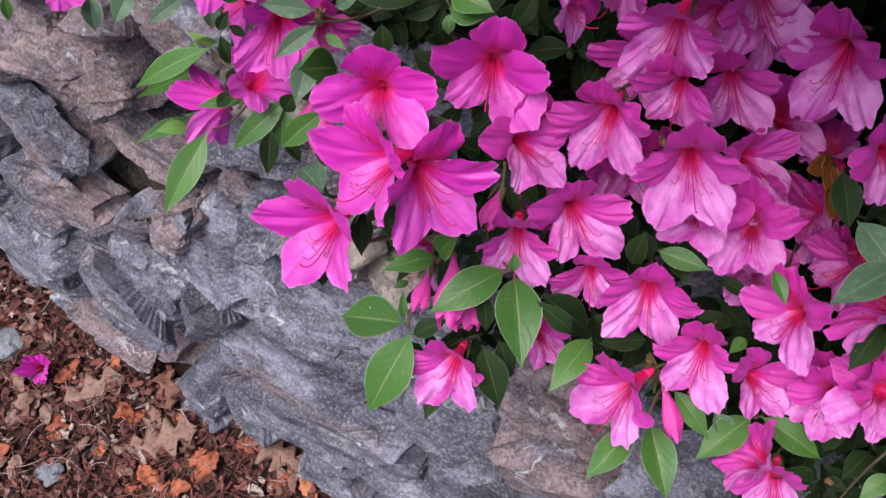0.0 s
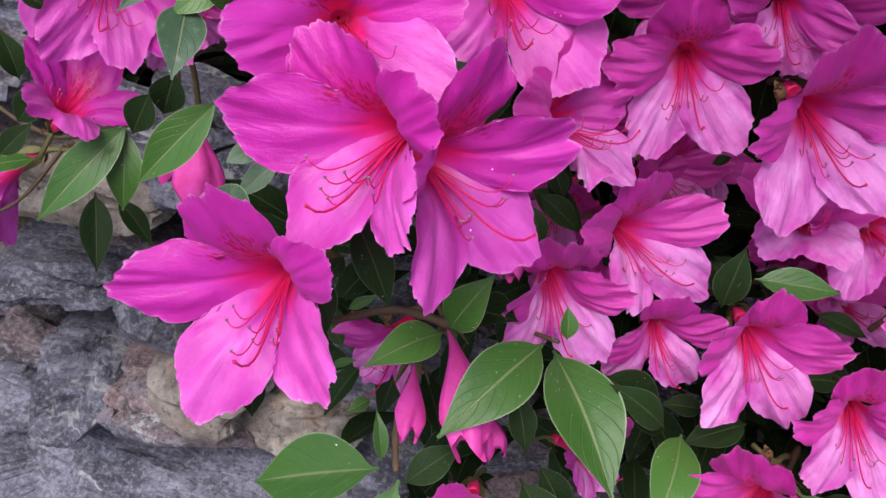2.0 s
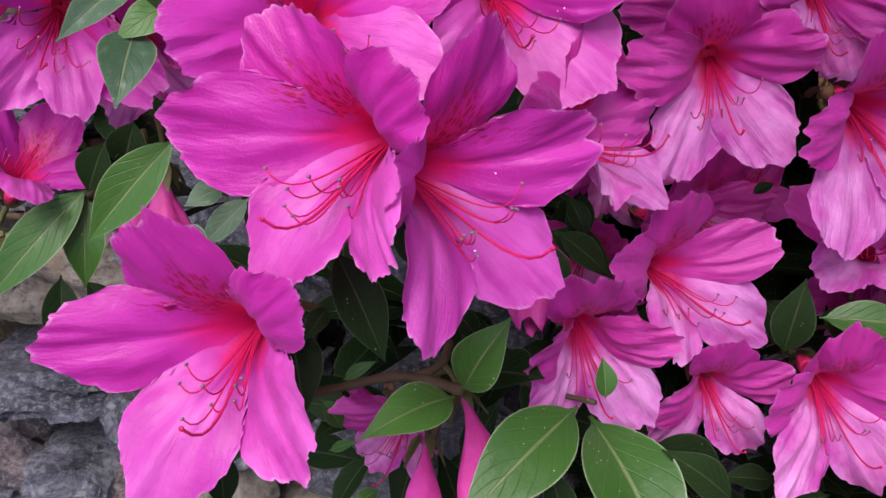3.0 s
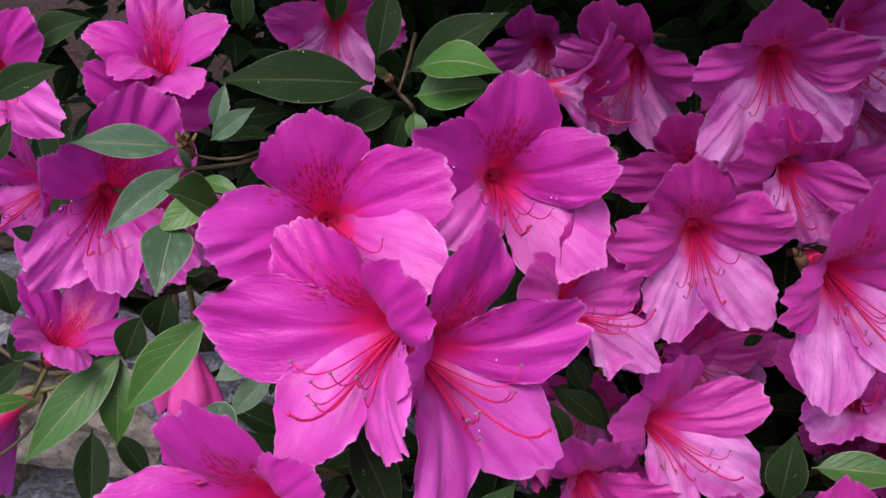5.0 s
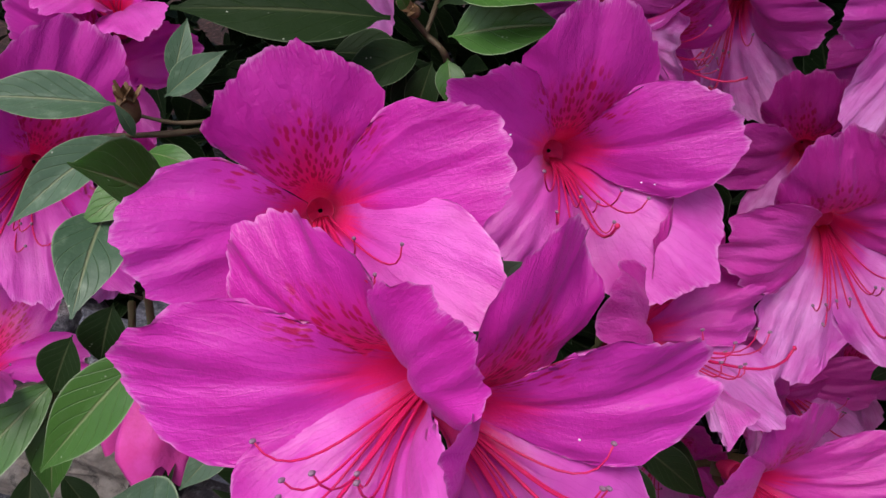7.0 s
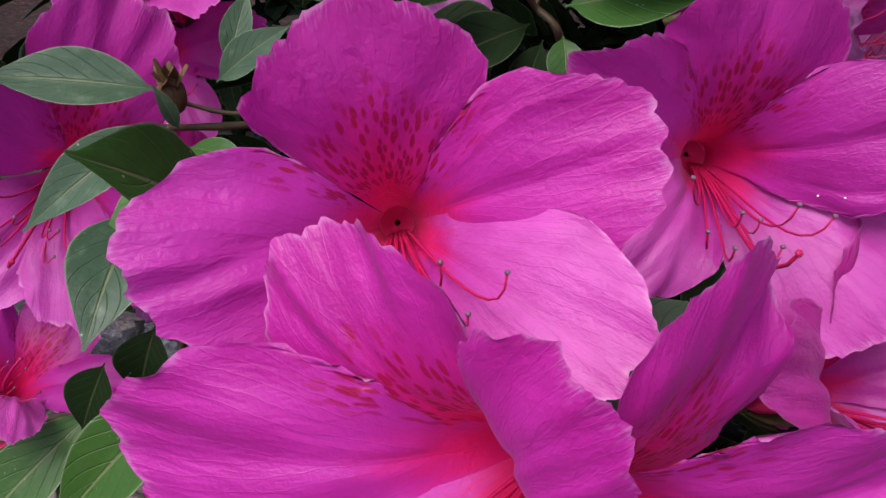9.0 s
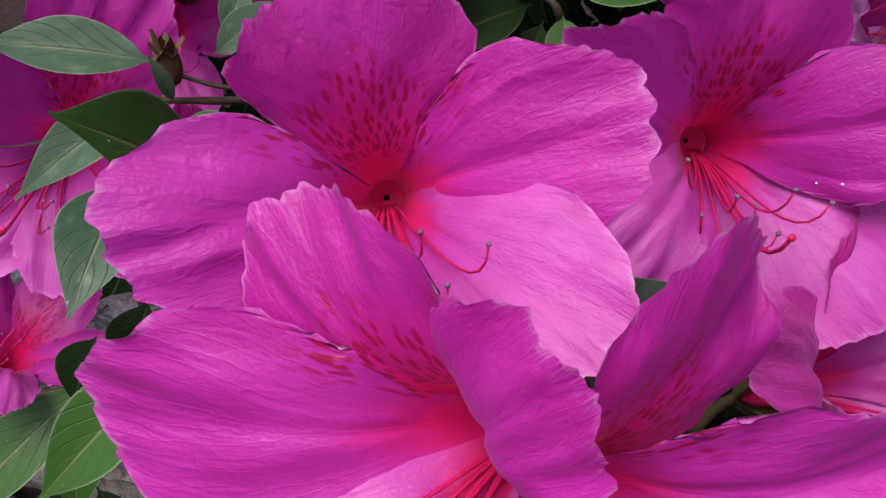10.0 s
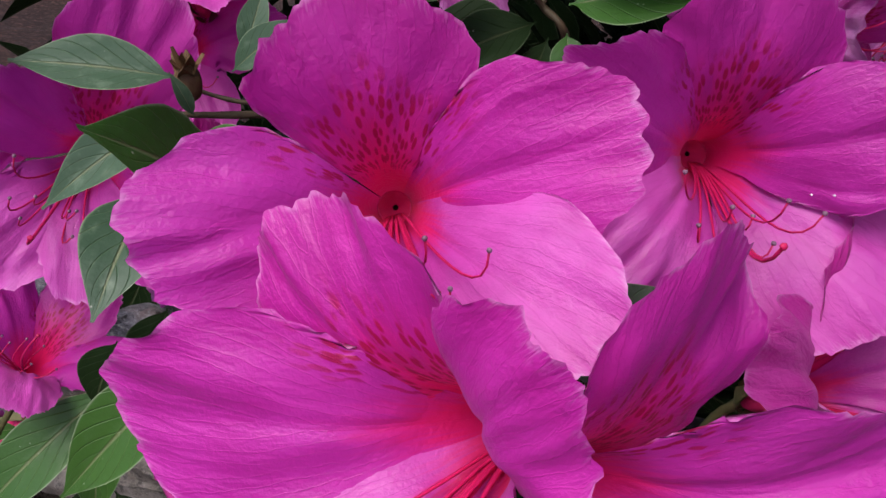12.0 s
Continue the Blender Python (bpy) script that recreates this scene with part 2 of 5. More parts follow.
PETAL = petal_material("petal", False, (0.55, 0.016, 0.350), (0.67, 0.034, 0.465))
BANNER = petal_material("spotted_petal", True, (0.54, 0.014, 0.330), (0.65, 0.027, 0.42))
LATERAL = tuple(petal_material("lateral_petal", False, (0.55, 0.016, 0.350), (0.67, 0.034, 0.465), 1.0, q) for q in (-1, 1))
# lower lobes: paler pigment, lightened further for the sky's gloss on them
PALER_LIT = petal_material("paler_lit_petal", False, (0.58, 0.032, 0.40), (0.78, 0.125, 0.61))
RUFFLED = (
    petal_material("ruffled_spotted_petal", True, (0.55, 0.020, 0.315), (0.67, 0.042, 0.40), 3.4),
    petal_material("ruffled_petal", False, (0.56, 0.024, 0.335), (0.69, 0.066, 0.46), 3.4),
    # paler lower lobes, their sky highlight put into the colour
    petal_material("ruffled_paler_lit_petal", False, (0.60, 0.050, 0.44), (0.90, 0.370, 0.83), 3.8),
)
LEAF = {
    "fresh": leaf_material("fresh_leaf", (0.026, 0.080, 0.014), (0.060, 0.150, 0.026), 0.07, 0.42, 0.36),
    # dark green, blackened further to carry the shade inside the bush
    "dark": leaf_material("shade_dark_leaf", (0.007, 0.016, 0.005), (0.017, 0.036, 0.010), 0.02, 0.58, 0.10),
    "grey": leaf_material("downy_leaf", (0.036, 0.075, 0.044), (0.070, 0.125, 0.076), 0.40, 0.45),
    "young": leaf_material("young_leaf", (0.07, 0.16, 0.03), (0.13, 0.26, 0.05), 0.05, 0.45),
}
FILAMENT = plain_material("filament", (0.46, 0.006, 0.07), (0.60, 0.014, 0.13), 300.0, 0.4)
ANTHER = plain_material("anther", (0.12, 0.045, 0.095), (0.32, 0.19, 0.28), 900.0, 0.5)
CALYX = plain_material("calyx", (0.06, 0.08, 0.025), (0.17, 0.13, 0.06), 300.0, 0.6)
BUD = plain_material("bud_scale", (0.075, 0.035, 0.020), (0.20, 0.115, 0.055), 400.0, 0.6)
TUBE = plain_material("corolla_tube", (0.62, 0.02, 0.10), (0.72, 0.03, 0.20), 300.0, 0.5)
TWIG = plain_material("twig_bark", (0.055, 0.035, 0.022), (0.13, 0.08, 0.05), 200.0, 0.75)
GREENTWIG = plain_material("green_twig", (0.040, 0.030, 0.018), (0.09, 0.06, 0.035), 200.0, 0.6)
DEW = plain_material("water_drop", (0.72, 0.62, 0.72), (0.85, 0.78, 0.85), 900.0, 0.08, 0.6)
WILTED = plain_material("wilted_petal", (0.42, 0.010, 0.13), (0.62, 0.075, 0.43), 220.0, 0.55)
DRIED = plain_material("dried_petal", (0.12, 0.034, 0.007), (0.30, 0.105, 0.022), 160.0, 0.7)
STONE = stone_material("weathered_stone", 0.0)
RUSTY = stone_material("rusty_stone", 0.28)
PALE = pale_stone_material()
SOIL = earth_material("wall_earth", (0.020, 0.016, 0.014), (0.07, 0.055, 0.045), (0.13, 0.10, 0.085), 40.0)
MULCH = earth_material("mulch", (0.012, 0.008, 0.008), (0.050, 0.026, 0.024), (0.10, 0.05, 0.042), 60.0)
LITTER = litter_material("bark_litter", (0.016, 0.009, 0.011), (0.21, 0.070, 0.055), (0.34, 0.24, 0.22))
DRYLEAF = litter_material("dry_leaf", (0.15, 0.062, 0.044), (0.27, 0.170, 0.140), (0.35, 0.27, 0.235))
REDLEAF = litter_material("red_dry_leaf", (0.20, 0.045, 0.025), (0.40, 0.115, 0.055), (0.42, 0.16, 0.08))
PEBBLE = litter_material("pebble", (0.07, 0.08, 0.10), (0.20, 0.21, 0.24), (0.3, 0.3, 0.3), 0.6)


# ---------------------------------------------------------------- mesh helpers
def mesh(name, verts, faces, material, uvs=None, smooth=True, rim=None):
    me = bpy.data.meshes.new(name)
    me.from_pydata([tuple(v) for v in verts], [], faces)
    if uvs is not None:
        lay = me.uv_layers.new(name="UVMap")
        idx = np.empty(len(me.loops), dtype=np.int32)
        me.loops.foreach_get("vertex_index", idx)
        lay.data.foreach_set("uv", np.asarray(uvs, dtype=np.float32)[idx].ravel())
        if rim is not None:
            lay = me.uv_layers.new(name="Rim")
            lay.data.foreach_set("uv", np.asarray(rim, dtype=np.float32)[idx].ravel())
    me.materials.append(material)
    if smooth:
        me.polygons.foreach_set("use_smooth", [True] * len(me.polygons))
    me.update()
    return me


def part(name, me, parent, label="", m=None):
    ob = new(name, me)
    ob.parent = parent
    if m is not None:
        ob.matrix_basis = m
    if label:
        tagged(ob, label)
    return ob


def grid_faces(nu, nv, start=0):
    return [(start + i * nv + j, start + i * nv + j + 1, start + (i + 1) * nv + j + 1, start + (i + 1) * nv + j)
            for i in range(nu - 1) for j in range(nv - 1)]


def smoothstep(x, a, b):
    t = np.clip((x - a) / (b - a), 0, 1)
    return t * t * (3 - 2 * t)


def bezier(p0, p1, p2, p3, t):
    t = np.asarray(t)[:, None]
    p0, p1, p2, p3 = (np.asarray(p, float) for p in (p0, p1, p2, p3))
    return (1 - t) ** 3 * p0 + 3 * (1 - t) ** 2 * t * p1 + 3 * (1 - t) * t * t * p2 + t ** 3 * p3


def tube_along(points, radii, sides=6, cap=True):
    """Vertices and faces of a round tube along points."""
    pts = np.asarray(points, float)
    tang = np.gradient(pts, axis=0)
    tang /= np.linalg.norm(tang, axis=1)[:, None] + 1e-12
    ref = np.array([0.3, 0.2, 1.0])
    ref = ref / np.linalg.norm(ref)
    verts, faces = [], []
    for p, d, r in zip(pts, tang, radii):
        a = np.cross(d, ref)
        if np.linalg.norm(a) < 1e-3:
            a = np.cross(d, [1, 0, 0])
        a /= np.linalg.norm(a)
        b = np.cross(d, a)
        for s in range(sides):
            q = 2 * math.pi * s / sides
            verts.append(p + r * (math.cos(q) * a + math.sin(q) * b))
    n = len(pts)
    for i in range(n - 1):
        for s in range(sides):
            t = (s + 1) % sides
            faces.append((i * sides + s, i * sides + t, (i + 1) * sides + t, (i + 1) * sides + s))
    if cap:
        faces.append(tuple(range(sides))[::-1])
        faces.append(tuple((n - 1) * sides + s for s in range(sides)))
    return verts, faces


def joined(pieces):
    verts, faces = [], []
    for v, f in pieces:
        k = len(verts)
        verts += list(v)
        faces += [tuple(i + k for i in q) for q in f]
    return verts, faces


def blob(centre, radius, stretch=(1, 1, 1), n=6):
    """A small closed knob."""
    verts, faces = [], []
    for i in range(1, n):
        a = math.pi * i / n
        for j in range(n):
            b = 2 * math.pi * j / n
            verts.append(np.array(centre) + radius * np.array([math.sin(a) * math.cos(b) * stretch[0], math.sin(a) * math.sin(b) * stretch[1], math.cos(a) * stretch[2]]))
    for i in range(n - 2):
        for j in range(n):
            k = (j + 1) % n
            faces.append((i * n + j, (i + 1) * n + j, (i + 1) * n + k, i * n + k))
    top, bottom = len(verts), len(verts) + 1
    verts += [np.array(centre) + np.array([0, 0, radius * stretch[2]]), np.array(centre) - np.array([0, 0, radius * stretch[2]])]
    for j in range(n):
        k = (j + 1) % n
        faces += [(top, j, k), (bottom, (n - 2) * n + k, (n - 2) * n + j)]
    return verts, faces


# ---------------------------------------------------------------- the wall
ALONG = Vector((0.8883, -0.4592, 0.0))
OUT = Vector((-0.4574, -0.8850, 0.0872))
RISE = Vector((0.0400, 0.0774, 0.9962))
FOOT = Vector((-0.153, 0.591, 0.0))


def on_wall(s, h, out=0.0):
    return FOOT + ALONG * s + RISE * h + OUT * out


def wall_frame(s, h, out=0.0, turn=0.0):
    m = Matrix((ALONG, OUT, RISE)).transposed().to_4x4()
    return Matrix.Translation(on_wall(s, h, out)) @ m @ Matrix.Rotation(radians(-turn), 4, "Y")


def chipped(w, off, scale, tilt):
    """Height of a surface broken into small tilted planes."""
    near = noise.voronoi(w * scale + off)[1][0]
    g = noise.cell_vector(near * 3.7) - Vector((0.5, 0.5, 0.5))
    return (w * scale + off - near).dot(g) * 2 * tilt / scale + (g.x + g.z) * 0.35 * tilt / scale


def stone_mesh(length, height, depth, seed, n=14):
    """A split fieldstone: a slab with a few broken planes, thin ledges along its bedding and knocked-off corners."""
    rng = random.Random(seed)
    bm = bmesh.new()
    bmesh.ops.create_cube(bm, size=1.0)
    bmesh.ops.subdivide_edges(bm, edges=bm.edges[:], cuts=n, use_grid_fill=True)
    bmesh.ops.delete(bm, geom=[v for v in bm.verts if v.co.y < -0.15], context="VERTS")
    cuts = []
    for _ in range(5):  # broken planes of the face
        d = Vector((rng.gauss(0, 0.16), 1.0, rng.gauss(0.10, 0.22))).normalized()
        cuts.append((d, rng.uniform(0.40, 0.47)))
    for _ in range(9):  # knocked-off corners and slanting ends
        a = rng.uniform(0, 2 * math.pi)
        d = Vector((math.cos(a), rng.uniform(0.05, 0.7), math.sin(a))).normalized()
        cuts.append((d, rng.uniform(0.44, 0.56)))
    off = Vector((rng.uniform(-9, 9), rng.uniform(-9, 9), rng.uniform(-9, 9)))
    lean = rng.uniform(-0.12, 0.12)
    for v in bm.verts:
        p = v.co.copy()
        e = 9.0
        q = (abs(2 * p.x) ** e + abs(2 * p.y) ** e + abs(2 * p.z) ** e) ** (1 / e)
        big = max(abs(p.x), abs(p.y), abs(p.z)) * 2
        if q > 0:
            p *= big / q
        for d, lim in cuts:
            over = p.dot(d) - lim
            if over > 0:
                p -= d * over
        w = Vector((p.x * length, p.y * depth, p.z * height))
        # an uneven outline
        w += Vector((noise.noise(w * 17 + off), 0, 0.7 * noise.noise(w * 15 - off))) * 0.010 * min(1.0, height / 0.09)
        sway = w + Vector((0, 0, lean * w.x))
        flat = Vector((sway.x * 0.32, sway.y * 0.6, sway.z * 1.2))
        a = chipped(flat, off, 13.0, 0.30) + chipped(flat, off * 1.7, 44.0, 0.20)
        lay = sway.z * 34 + noise.noise(Vector((w.x * 6, 0, w.z * 6)) + off) * 1.3
        step = lay - math.floor(lay)
        ledge = noise.cell(Vector((math.floor(lay) * 1.31, off.x, off.y)))
        a += 0.0048 * (ledge - 0.5) * min(1.0, step * 7.0, (1 - step) * 9.0 + 0.2)
        a += noise.fractal(w * 90 + off, 0.8, 2.2, 4) * 0.0009
        v.co = w + v.co.normalized() * a
    me = bpy.data.meshes.new("stone")
    bm.to_mesh(me)
    bm.free()
    me.materials.append(STONE)
    me.polygons.foreach_set("use_smooth", [True] * len(me.polygons))
    me.set_sharp_from_angle(angle=radians(32))
    return me


def build_wall():
    # the packed earth core, a rough sheet with thickness behind the stones
    ns, nh = 130, 60
    verts, uvs = [], None
    for i in range(ns):
        for j in range(nh):
            s, h = -1.5 + 3.2 * i / (ns - 1), -0.10 + 0.74 * j / (nh - 1)
            w = on_wall(s, h)
            d = noise.fractal(w * 16, 0.9, 2.1, 5) * 0.018 - 0.085
            verts.append(w + OUT * d)
    back = len(verts)
    faces = grid_faces(ns, nh)
    for s, h in ((-1.5, -0.1), (1.7, -0.1), (1.7, 0.64), (-1.5, 0.64)):
        verts.append(on_wall(s, h) - OUT * 0.35)
    faces.append((back, back + 1, back + 2, back + 3))
    faces.append((back + 3, back + 2) + tuple(i * nh + nh - 1 for i in range(ns - 1, -1, -1))[::-1][::-1])
    faces.append((back, back + 3) + tuple(range(nh - 1, -1, -1)))
    faces.append((back + 1,) + tuple((ns - 1) * nh + j for j in range(nh)) + (back + 2,))
    wall = tagged(new("wall_stone", mesh("wall_stone", verts, faces, SOIL)), "low retaining wall of rough dark layered fieldstones", "wall", kind="structure")
    # along the wall, height, length, thickness, turn, and whether it is brownish
    seen = [
        (-0.068, 0.340, 0.330, 0.128, 5, 0), (-0.019, 0.165, 0.285, 0.190, 8, 0), (-0.249, 0.426, 0.200, 0.088, -8, 1), (-0.249, 0.505, 0.062, 0.072, 0, 1),
        (-0.181, 0.583, 0.115, 0.068, 10, 1), (-0.330, 0.498, 0.145, 0.098, 10, 1), (-0.400, 0.338, 0.130, 0.085, -40, 1), (-0.381, 0.262, 0.160, 0.062, -14, 1),
        (-0.438, 0.125, 0.160, 0.190, -8, 0), (-0.286, 0.262, 0.055, 0.080, -40, 0), (-0.272, 0.175, 0.150, 0.160, -6, 0), (-0.314, 0.033, 0.235, 0.110, 2, 1),
        (-0.186, 0.010, 0.100, 0.135, -6, 0), (-0.102, 0.060, 0.062, 0.110, -18, 0), (-0.167, 0.215, 0.058, 0.120, -12, 0), (-0.092, 0.500, 0.125, 0.054, 12, 0),
        (-0.134, 0.425, 0.062, 0.050, -16, 0), (-0.076, 0.443, 0.058, 0.058, 6, 0), (0.132, 0.290, 0.110, 0.190, 5, 0), (0.220, 0.425, 0.110, 0.120, 10, 1),
        (0.237, 0.315, 0.120, 0.085, 25, 1), (-0.012, 0.446, 0.112, 0.046, 2, 1), (0.105, 0.425, 0.100, 0.060, 14, 0), (-0.034, 0.482, 0.070, 0.030, 14, 1),
        (-0.030, 0.515, 0.050, 0.042, 16, 0), (-0.062, 0.541, 0.080, 0.034, 14, 1), (0.000, 0.562, 0.060, 0.040, 12, 1), (-0.147, 0.550, 0.070, 0.050, 6, 1), (-0.188, 0.352, 0.050, 0.110, -20, 1),
        (-0.255, 0.572, 0.075, 0.046, 10, 1), (-0.120, 0.625, 0.090, 0.045, 6, 0), (0.030, 0.530, 0.080, 0.050, 14, 0),
        (0.090, 0.110, 0.110, 0.120, 14, 0), (-0.330, 0.585, 0.090, 0.065, 4, 1), (-0.525, -0.010, 0.090, 0.120, -10, 0), (0.254, 0.520, 0.095, 0.080, 14, 0),
        (0.240, 0.595, 0.110, 0.060, 8, 0), (0.166, 0.500, 0.090, 0.070, 12, 0), (0.110, 0.560, 0.110, 0.055, 10, 0), (0.190, 0.170, 0.120, 0.130, 12, 0),
        (0.325, 0.400, 0.100, 0.120, 14, 0), (-0.490, 0.430, 0.170, 0.110, -12, 1), (-0.540, 0.270, 0.140, 0.150, -14, 0), (-0.480, 0.560, 0.170, 0.110, -8, 1),
        (-0.430, 0.020, 0.080, 0.070, -10, 0), (0.010, 0.030, 0.130, 0.080, 4, 0), (0.150, 0.020, 0.150, 0.090, -3, 0), (0.320, 0.050, 0.160, 0.130, 5, 0),
        (0.310, 0.200, 0.120, 0.140, 3, 0), (0.100, 0.630, 0.160, 0.050, 2, 0), (0.000, 0.625, 0.120, 0.045, -3, 0), (-0.640, 0.050, 0.160, 0.160, -10, 0),
        (-0.680, 0.330, 0.200, 0.170, -10, 0), (-0.700, 0.530, 0.220, 0.150, -6, 1), (0.480, 0.100, 0.180, 0.180, 3, 0), (0.470, 0.300, 0.200, 0.170, -4, 0),
        (0.470, 0.500, 0.200, 0.160, 3, 0), (0.680, 0.200, 0.220, 0.300, 4, 0), (0.680, 0.480, 0.220, 0.200, -5, 0),
    ]
    for k, (s, h, l, t, turn, rusty) in enumerate(seen):
        deep = 0.13
        out = -0.048 + (0.013 * math.sin(k * 2.7) if k > 1 else 0.008)
        me = stone_mesh(l * 0.91, t * 0.86, deep, 40 + k, max(20, min(64, int(max(l, t) / 0.0042))) if -0.56 < s < 0.30 else 14)
        if rusty:
            me.materials.clear()
            me.materials.append(RUSTY)
        part("stone", me, wall, "brownish stone" if rusty else "", wall_frame(s, h, out, turn))
    for k, (s, h, l, t, turn) in enumerate(((0.062, 0.472, 0.085, 0.034, 16), (0.010, 0.492, 0.05, 0.026, 10), (-0.072, 0.580, 0.11, 0.046, 8))):
        me = stone_mesh(l, t, 0.12, 7 + k, 30)
        me.materials.clear()
        me.materials.append(PALE)
        part("stone", me, wall, "pale buff stone", wall_frame(s, h, -0.032, turn))


build_wall()


# ---------------------------------------------------------------- the ground
def ground_height(x, y):
    return noise.fractal(Vector((x * 9, y * 9, 3.0)), 0.9, 2.1, 4) * 0.010 - 0.004


def build_ground():
    xs = np.concatenate([[-60, -20, -6, -2.5], np.linspace(-1.2, 0.6, 110), [1.5, 4, 15, 60]])
    ys = np.concatenate([[-60, -20, -5, -1.5, -0.5], np.linspace(0.0, 1.1, 80), [1.6, 3, 10, 30, 60]])
    verts = [(x, y, ground_height(x, y)) for x in xs for y in ys]
    tagged(new("ground", mesh("ground", verts, grid_faces(len(xs), len(ys)), MULCH)), "brown mulched ground covered with leaf litter", "ground", kind="structure")

    # the raised bed that the wall holds back
    back = Vector((OUT.x, OUT.y, 0)).normalized()
    na, nb = 70, 40
    verts = []
    for i in range(na):
        for j in range(nb):
            p = FOOT + ALONG * (-1.48 + 3.16 * i / (na - 1)) - back * (0.10 + 2.4 * (j / (nb - 1)) ** 1.5)
            verts.append((p.x, p.y, (0.625 + 2.2 * ground_height(p.x, p.y)) * (1 if j < nb - 1 else -0.02)))
    tagged(new("bank", mesh("bank", verts, grid_faces(na, nb), MULCH)), "brown earth bank held back by the wall", "ground", kind="structure")


build_ground()


def upright_in_front(rng, near, far, left, right):
    """A spot on the ground in front of the wall's foot."""
    s, d = rng.uniform(left, right), rng.uniform(near, far)
    p = FOOT + ALONG * s + Vector((OUT.x, OUT.y, 0)).normalized() * d
    return p.x, p.y


def build_litter():
    rng = random.Random(5)
    verts, faces = [], []
    for k in range(9000):
        x, y = upright_in_front(rng, -0.02, 0.42, -0.62, 0.20) if k % 8 else upright_in_front(rng, 0.3, 1.2, -1.3, 0.6)
        z = ground_height(x, y) + rng.uniform(0.0, 0.012)
        l, w = rng.uniform(0.004, 0.020), rng.uniform(0.0012, 0.0075)
        m = Matrix.Translation((x, y, z)) @ Euler((rng.gauss(0, 0.5), rng.gauss(0, 0.5), rng.uniform(0, 6.3))).to_matrix().to_4x4()
        b = len(verts)
        t = w * 0.18
        c = rng.uniform(-0.25, 0.25) * l
        for px, py, pz in ((-l, -w, 0), (-l * 0.2, -w * 1.3, c * 0.5), (l, -w * 0.5, 0), (l * 0.8, w * 0.7, 0.0), (-l * 0.1, w, c * 0.5), (-l * 0.9, w * 0.6, 0)):
            verts.append(m @ Vector((px * 0.5, py * 0.5, pz * 0.3 + t)))
            verts.append(m @ Vector((px * 0.5, py * 0.5, pz * 0.3 - t)))
        top = [b + 2 * i for i in range(6)]
        low = [b + 2 * i + 1 for i in range(6)]
        faces += [tuple(top), tuple(low[::-1])] + [(top[i], low[i], low[(i + 1) % 6], top[(i + 1) % 6]) for i in range(6)]
    tagged(new("bark_litter", mesh("bark_litter", verts, faces, LITTER, smooth=False)), "reddish-brown bark chips and crumbled leaves on the ground", "litter", kind="stuff")
    pieces = []
    for _ in range(1900):
        x, y = upright_in_front(rng, -0.01, 0.42, -0.62, 0.20)
        l = rng.uniform(0.02, 0.05)
        a, z = rng.uniform(0, 6.3), ground_height(x, y) + rng.uniform(0.004, 0.012)
        t = np.linspace(-0.5, 0.5, 4)
        pts = [(x + math.cos(a + 0.5 * q) * l * q, y + math.sin(a + 0.5 * q) * l * q, z + 0.004 * math.cos(3 * q)) for q in t]
        pieces.append(tube_along(pts, [0.0006] * 4, 4))
    tagged(new("pine_needles", mesh("pine_needles", *joined(pieces), LITTER)), "dry brown pine needles strewn over the mulch", "needles", kind="stuff")


build_litter()


def oak_leaf(x, y, turn, length, curl, label, name="fallen_leaf", lobes=4, tilt=(0, 0), material=None):
    """A dry fallen leaf with lobed sides, curled along its rib."""
    nu, nv = 48, 9
    verts = []
    for i in range(nu):
        u = i / (nu - 1)
        body = math.sin(math.pi * min(1, u * 0.97 + 0.02)) ** 0.6
        side = 0.33 * body * (0.74 + 0.36 * math.sin(u * lobes * 2 * math.pi - 0.6)) if lobes else 0.26 * body * (1 + 0.10 * math.sin(31 * u))
        for j in range(nv):
            v = j / (nv - 1) * 2 - 1
            wob = 0.03 * math.sin(9 * u + 4 * v)
            verts.append((length * (u - 0.5 + (0.07 * abs(v) if lobes else 0.0)), length * v * max(side, 0.02), length * (curl * 0.35 * v * v * body * math.sin(7 * u + 3 * curl) + 0.07 * math.sin(math.pi * u) + 2.2 * wob * abs(v))))
    me = mesh("blade", verts, grid_faces(nu, nv), material or DRYLEAF)
    ob = tagged(new(name, me), label, "leaf", group="fallen leaves")
    ob.matrix_basis = pose(x, y, ground_height(x, y) + 0.010, tilt[0], tilt[1], turn)
    sol = ob.modifiers.new("thickness", "SOLIDIFY")
    sol.thickness = 0.0006
    return ob


oak_leaf(-0.457, 0.684, 35, 0.078, 0.6, "tan dry curled oak leaf on the mulch", lobes=3, tilt=(14, 0))
oak_leaf(-0.354, 0.627, 25, 0.085, 0.5, "orange-brown dry oak leaf with lobed edges", tilt=(10, -8))
oak_leaf(-0.205, 0.630, 150, 0.085, 0.5, "pale brown dry oak leaf beside the wall", tilt=(12, 0))
oak_leaf(-0.125, 0.610, 100, 0.075, 0.6, "tan pointed dry leaf against the wall's foot", lobes=0, tilt=(20, 10))
oak_leaf(-0.531, 0.650, 70, 0.055, 0.7, "tan dry leaf folded on the mulch", lobes=0, tilt=(18, 6))
oak_leaf(-0.361, 0.693, 110, 0.060, 0.7, "dusky brown curled dry leaf on the mulch", lobes=3, tilt=(-16, 8))
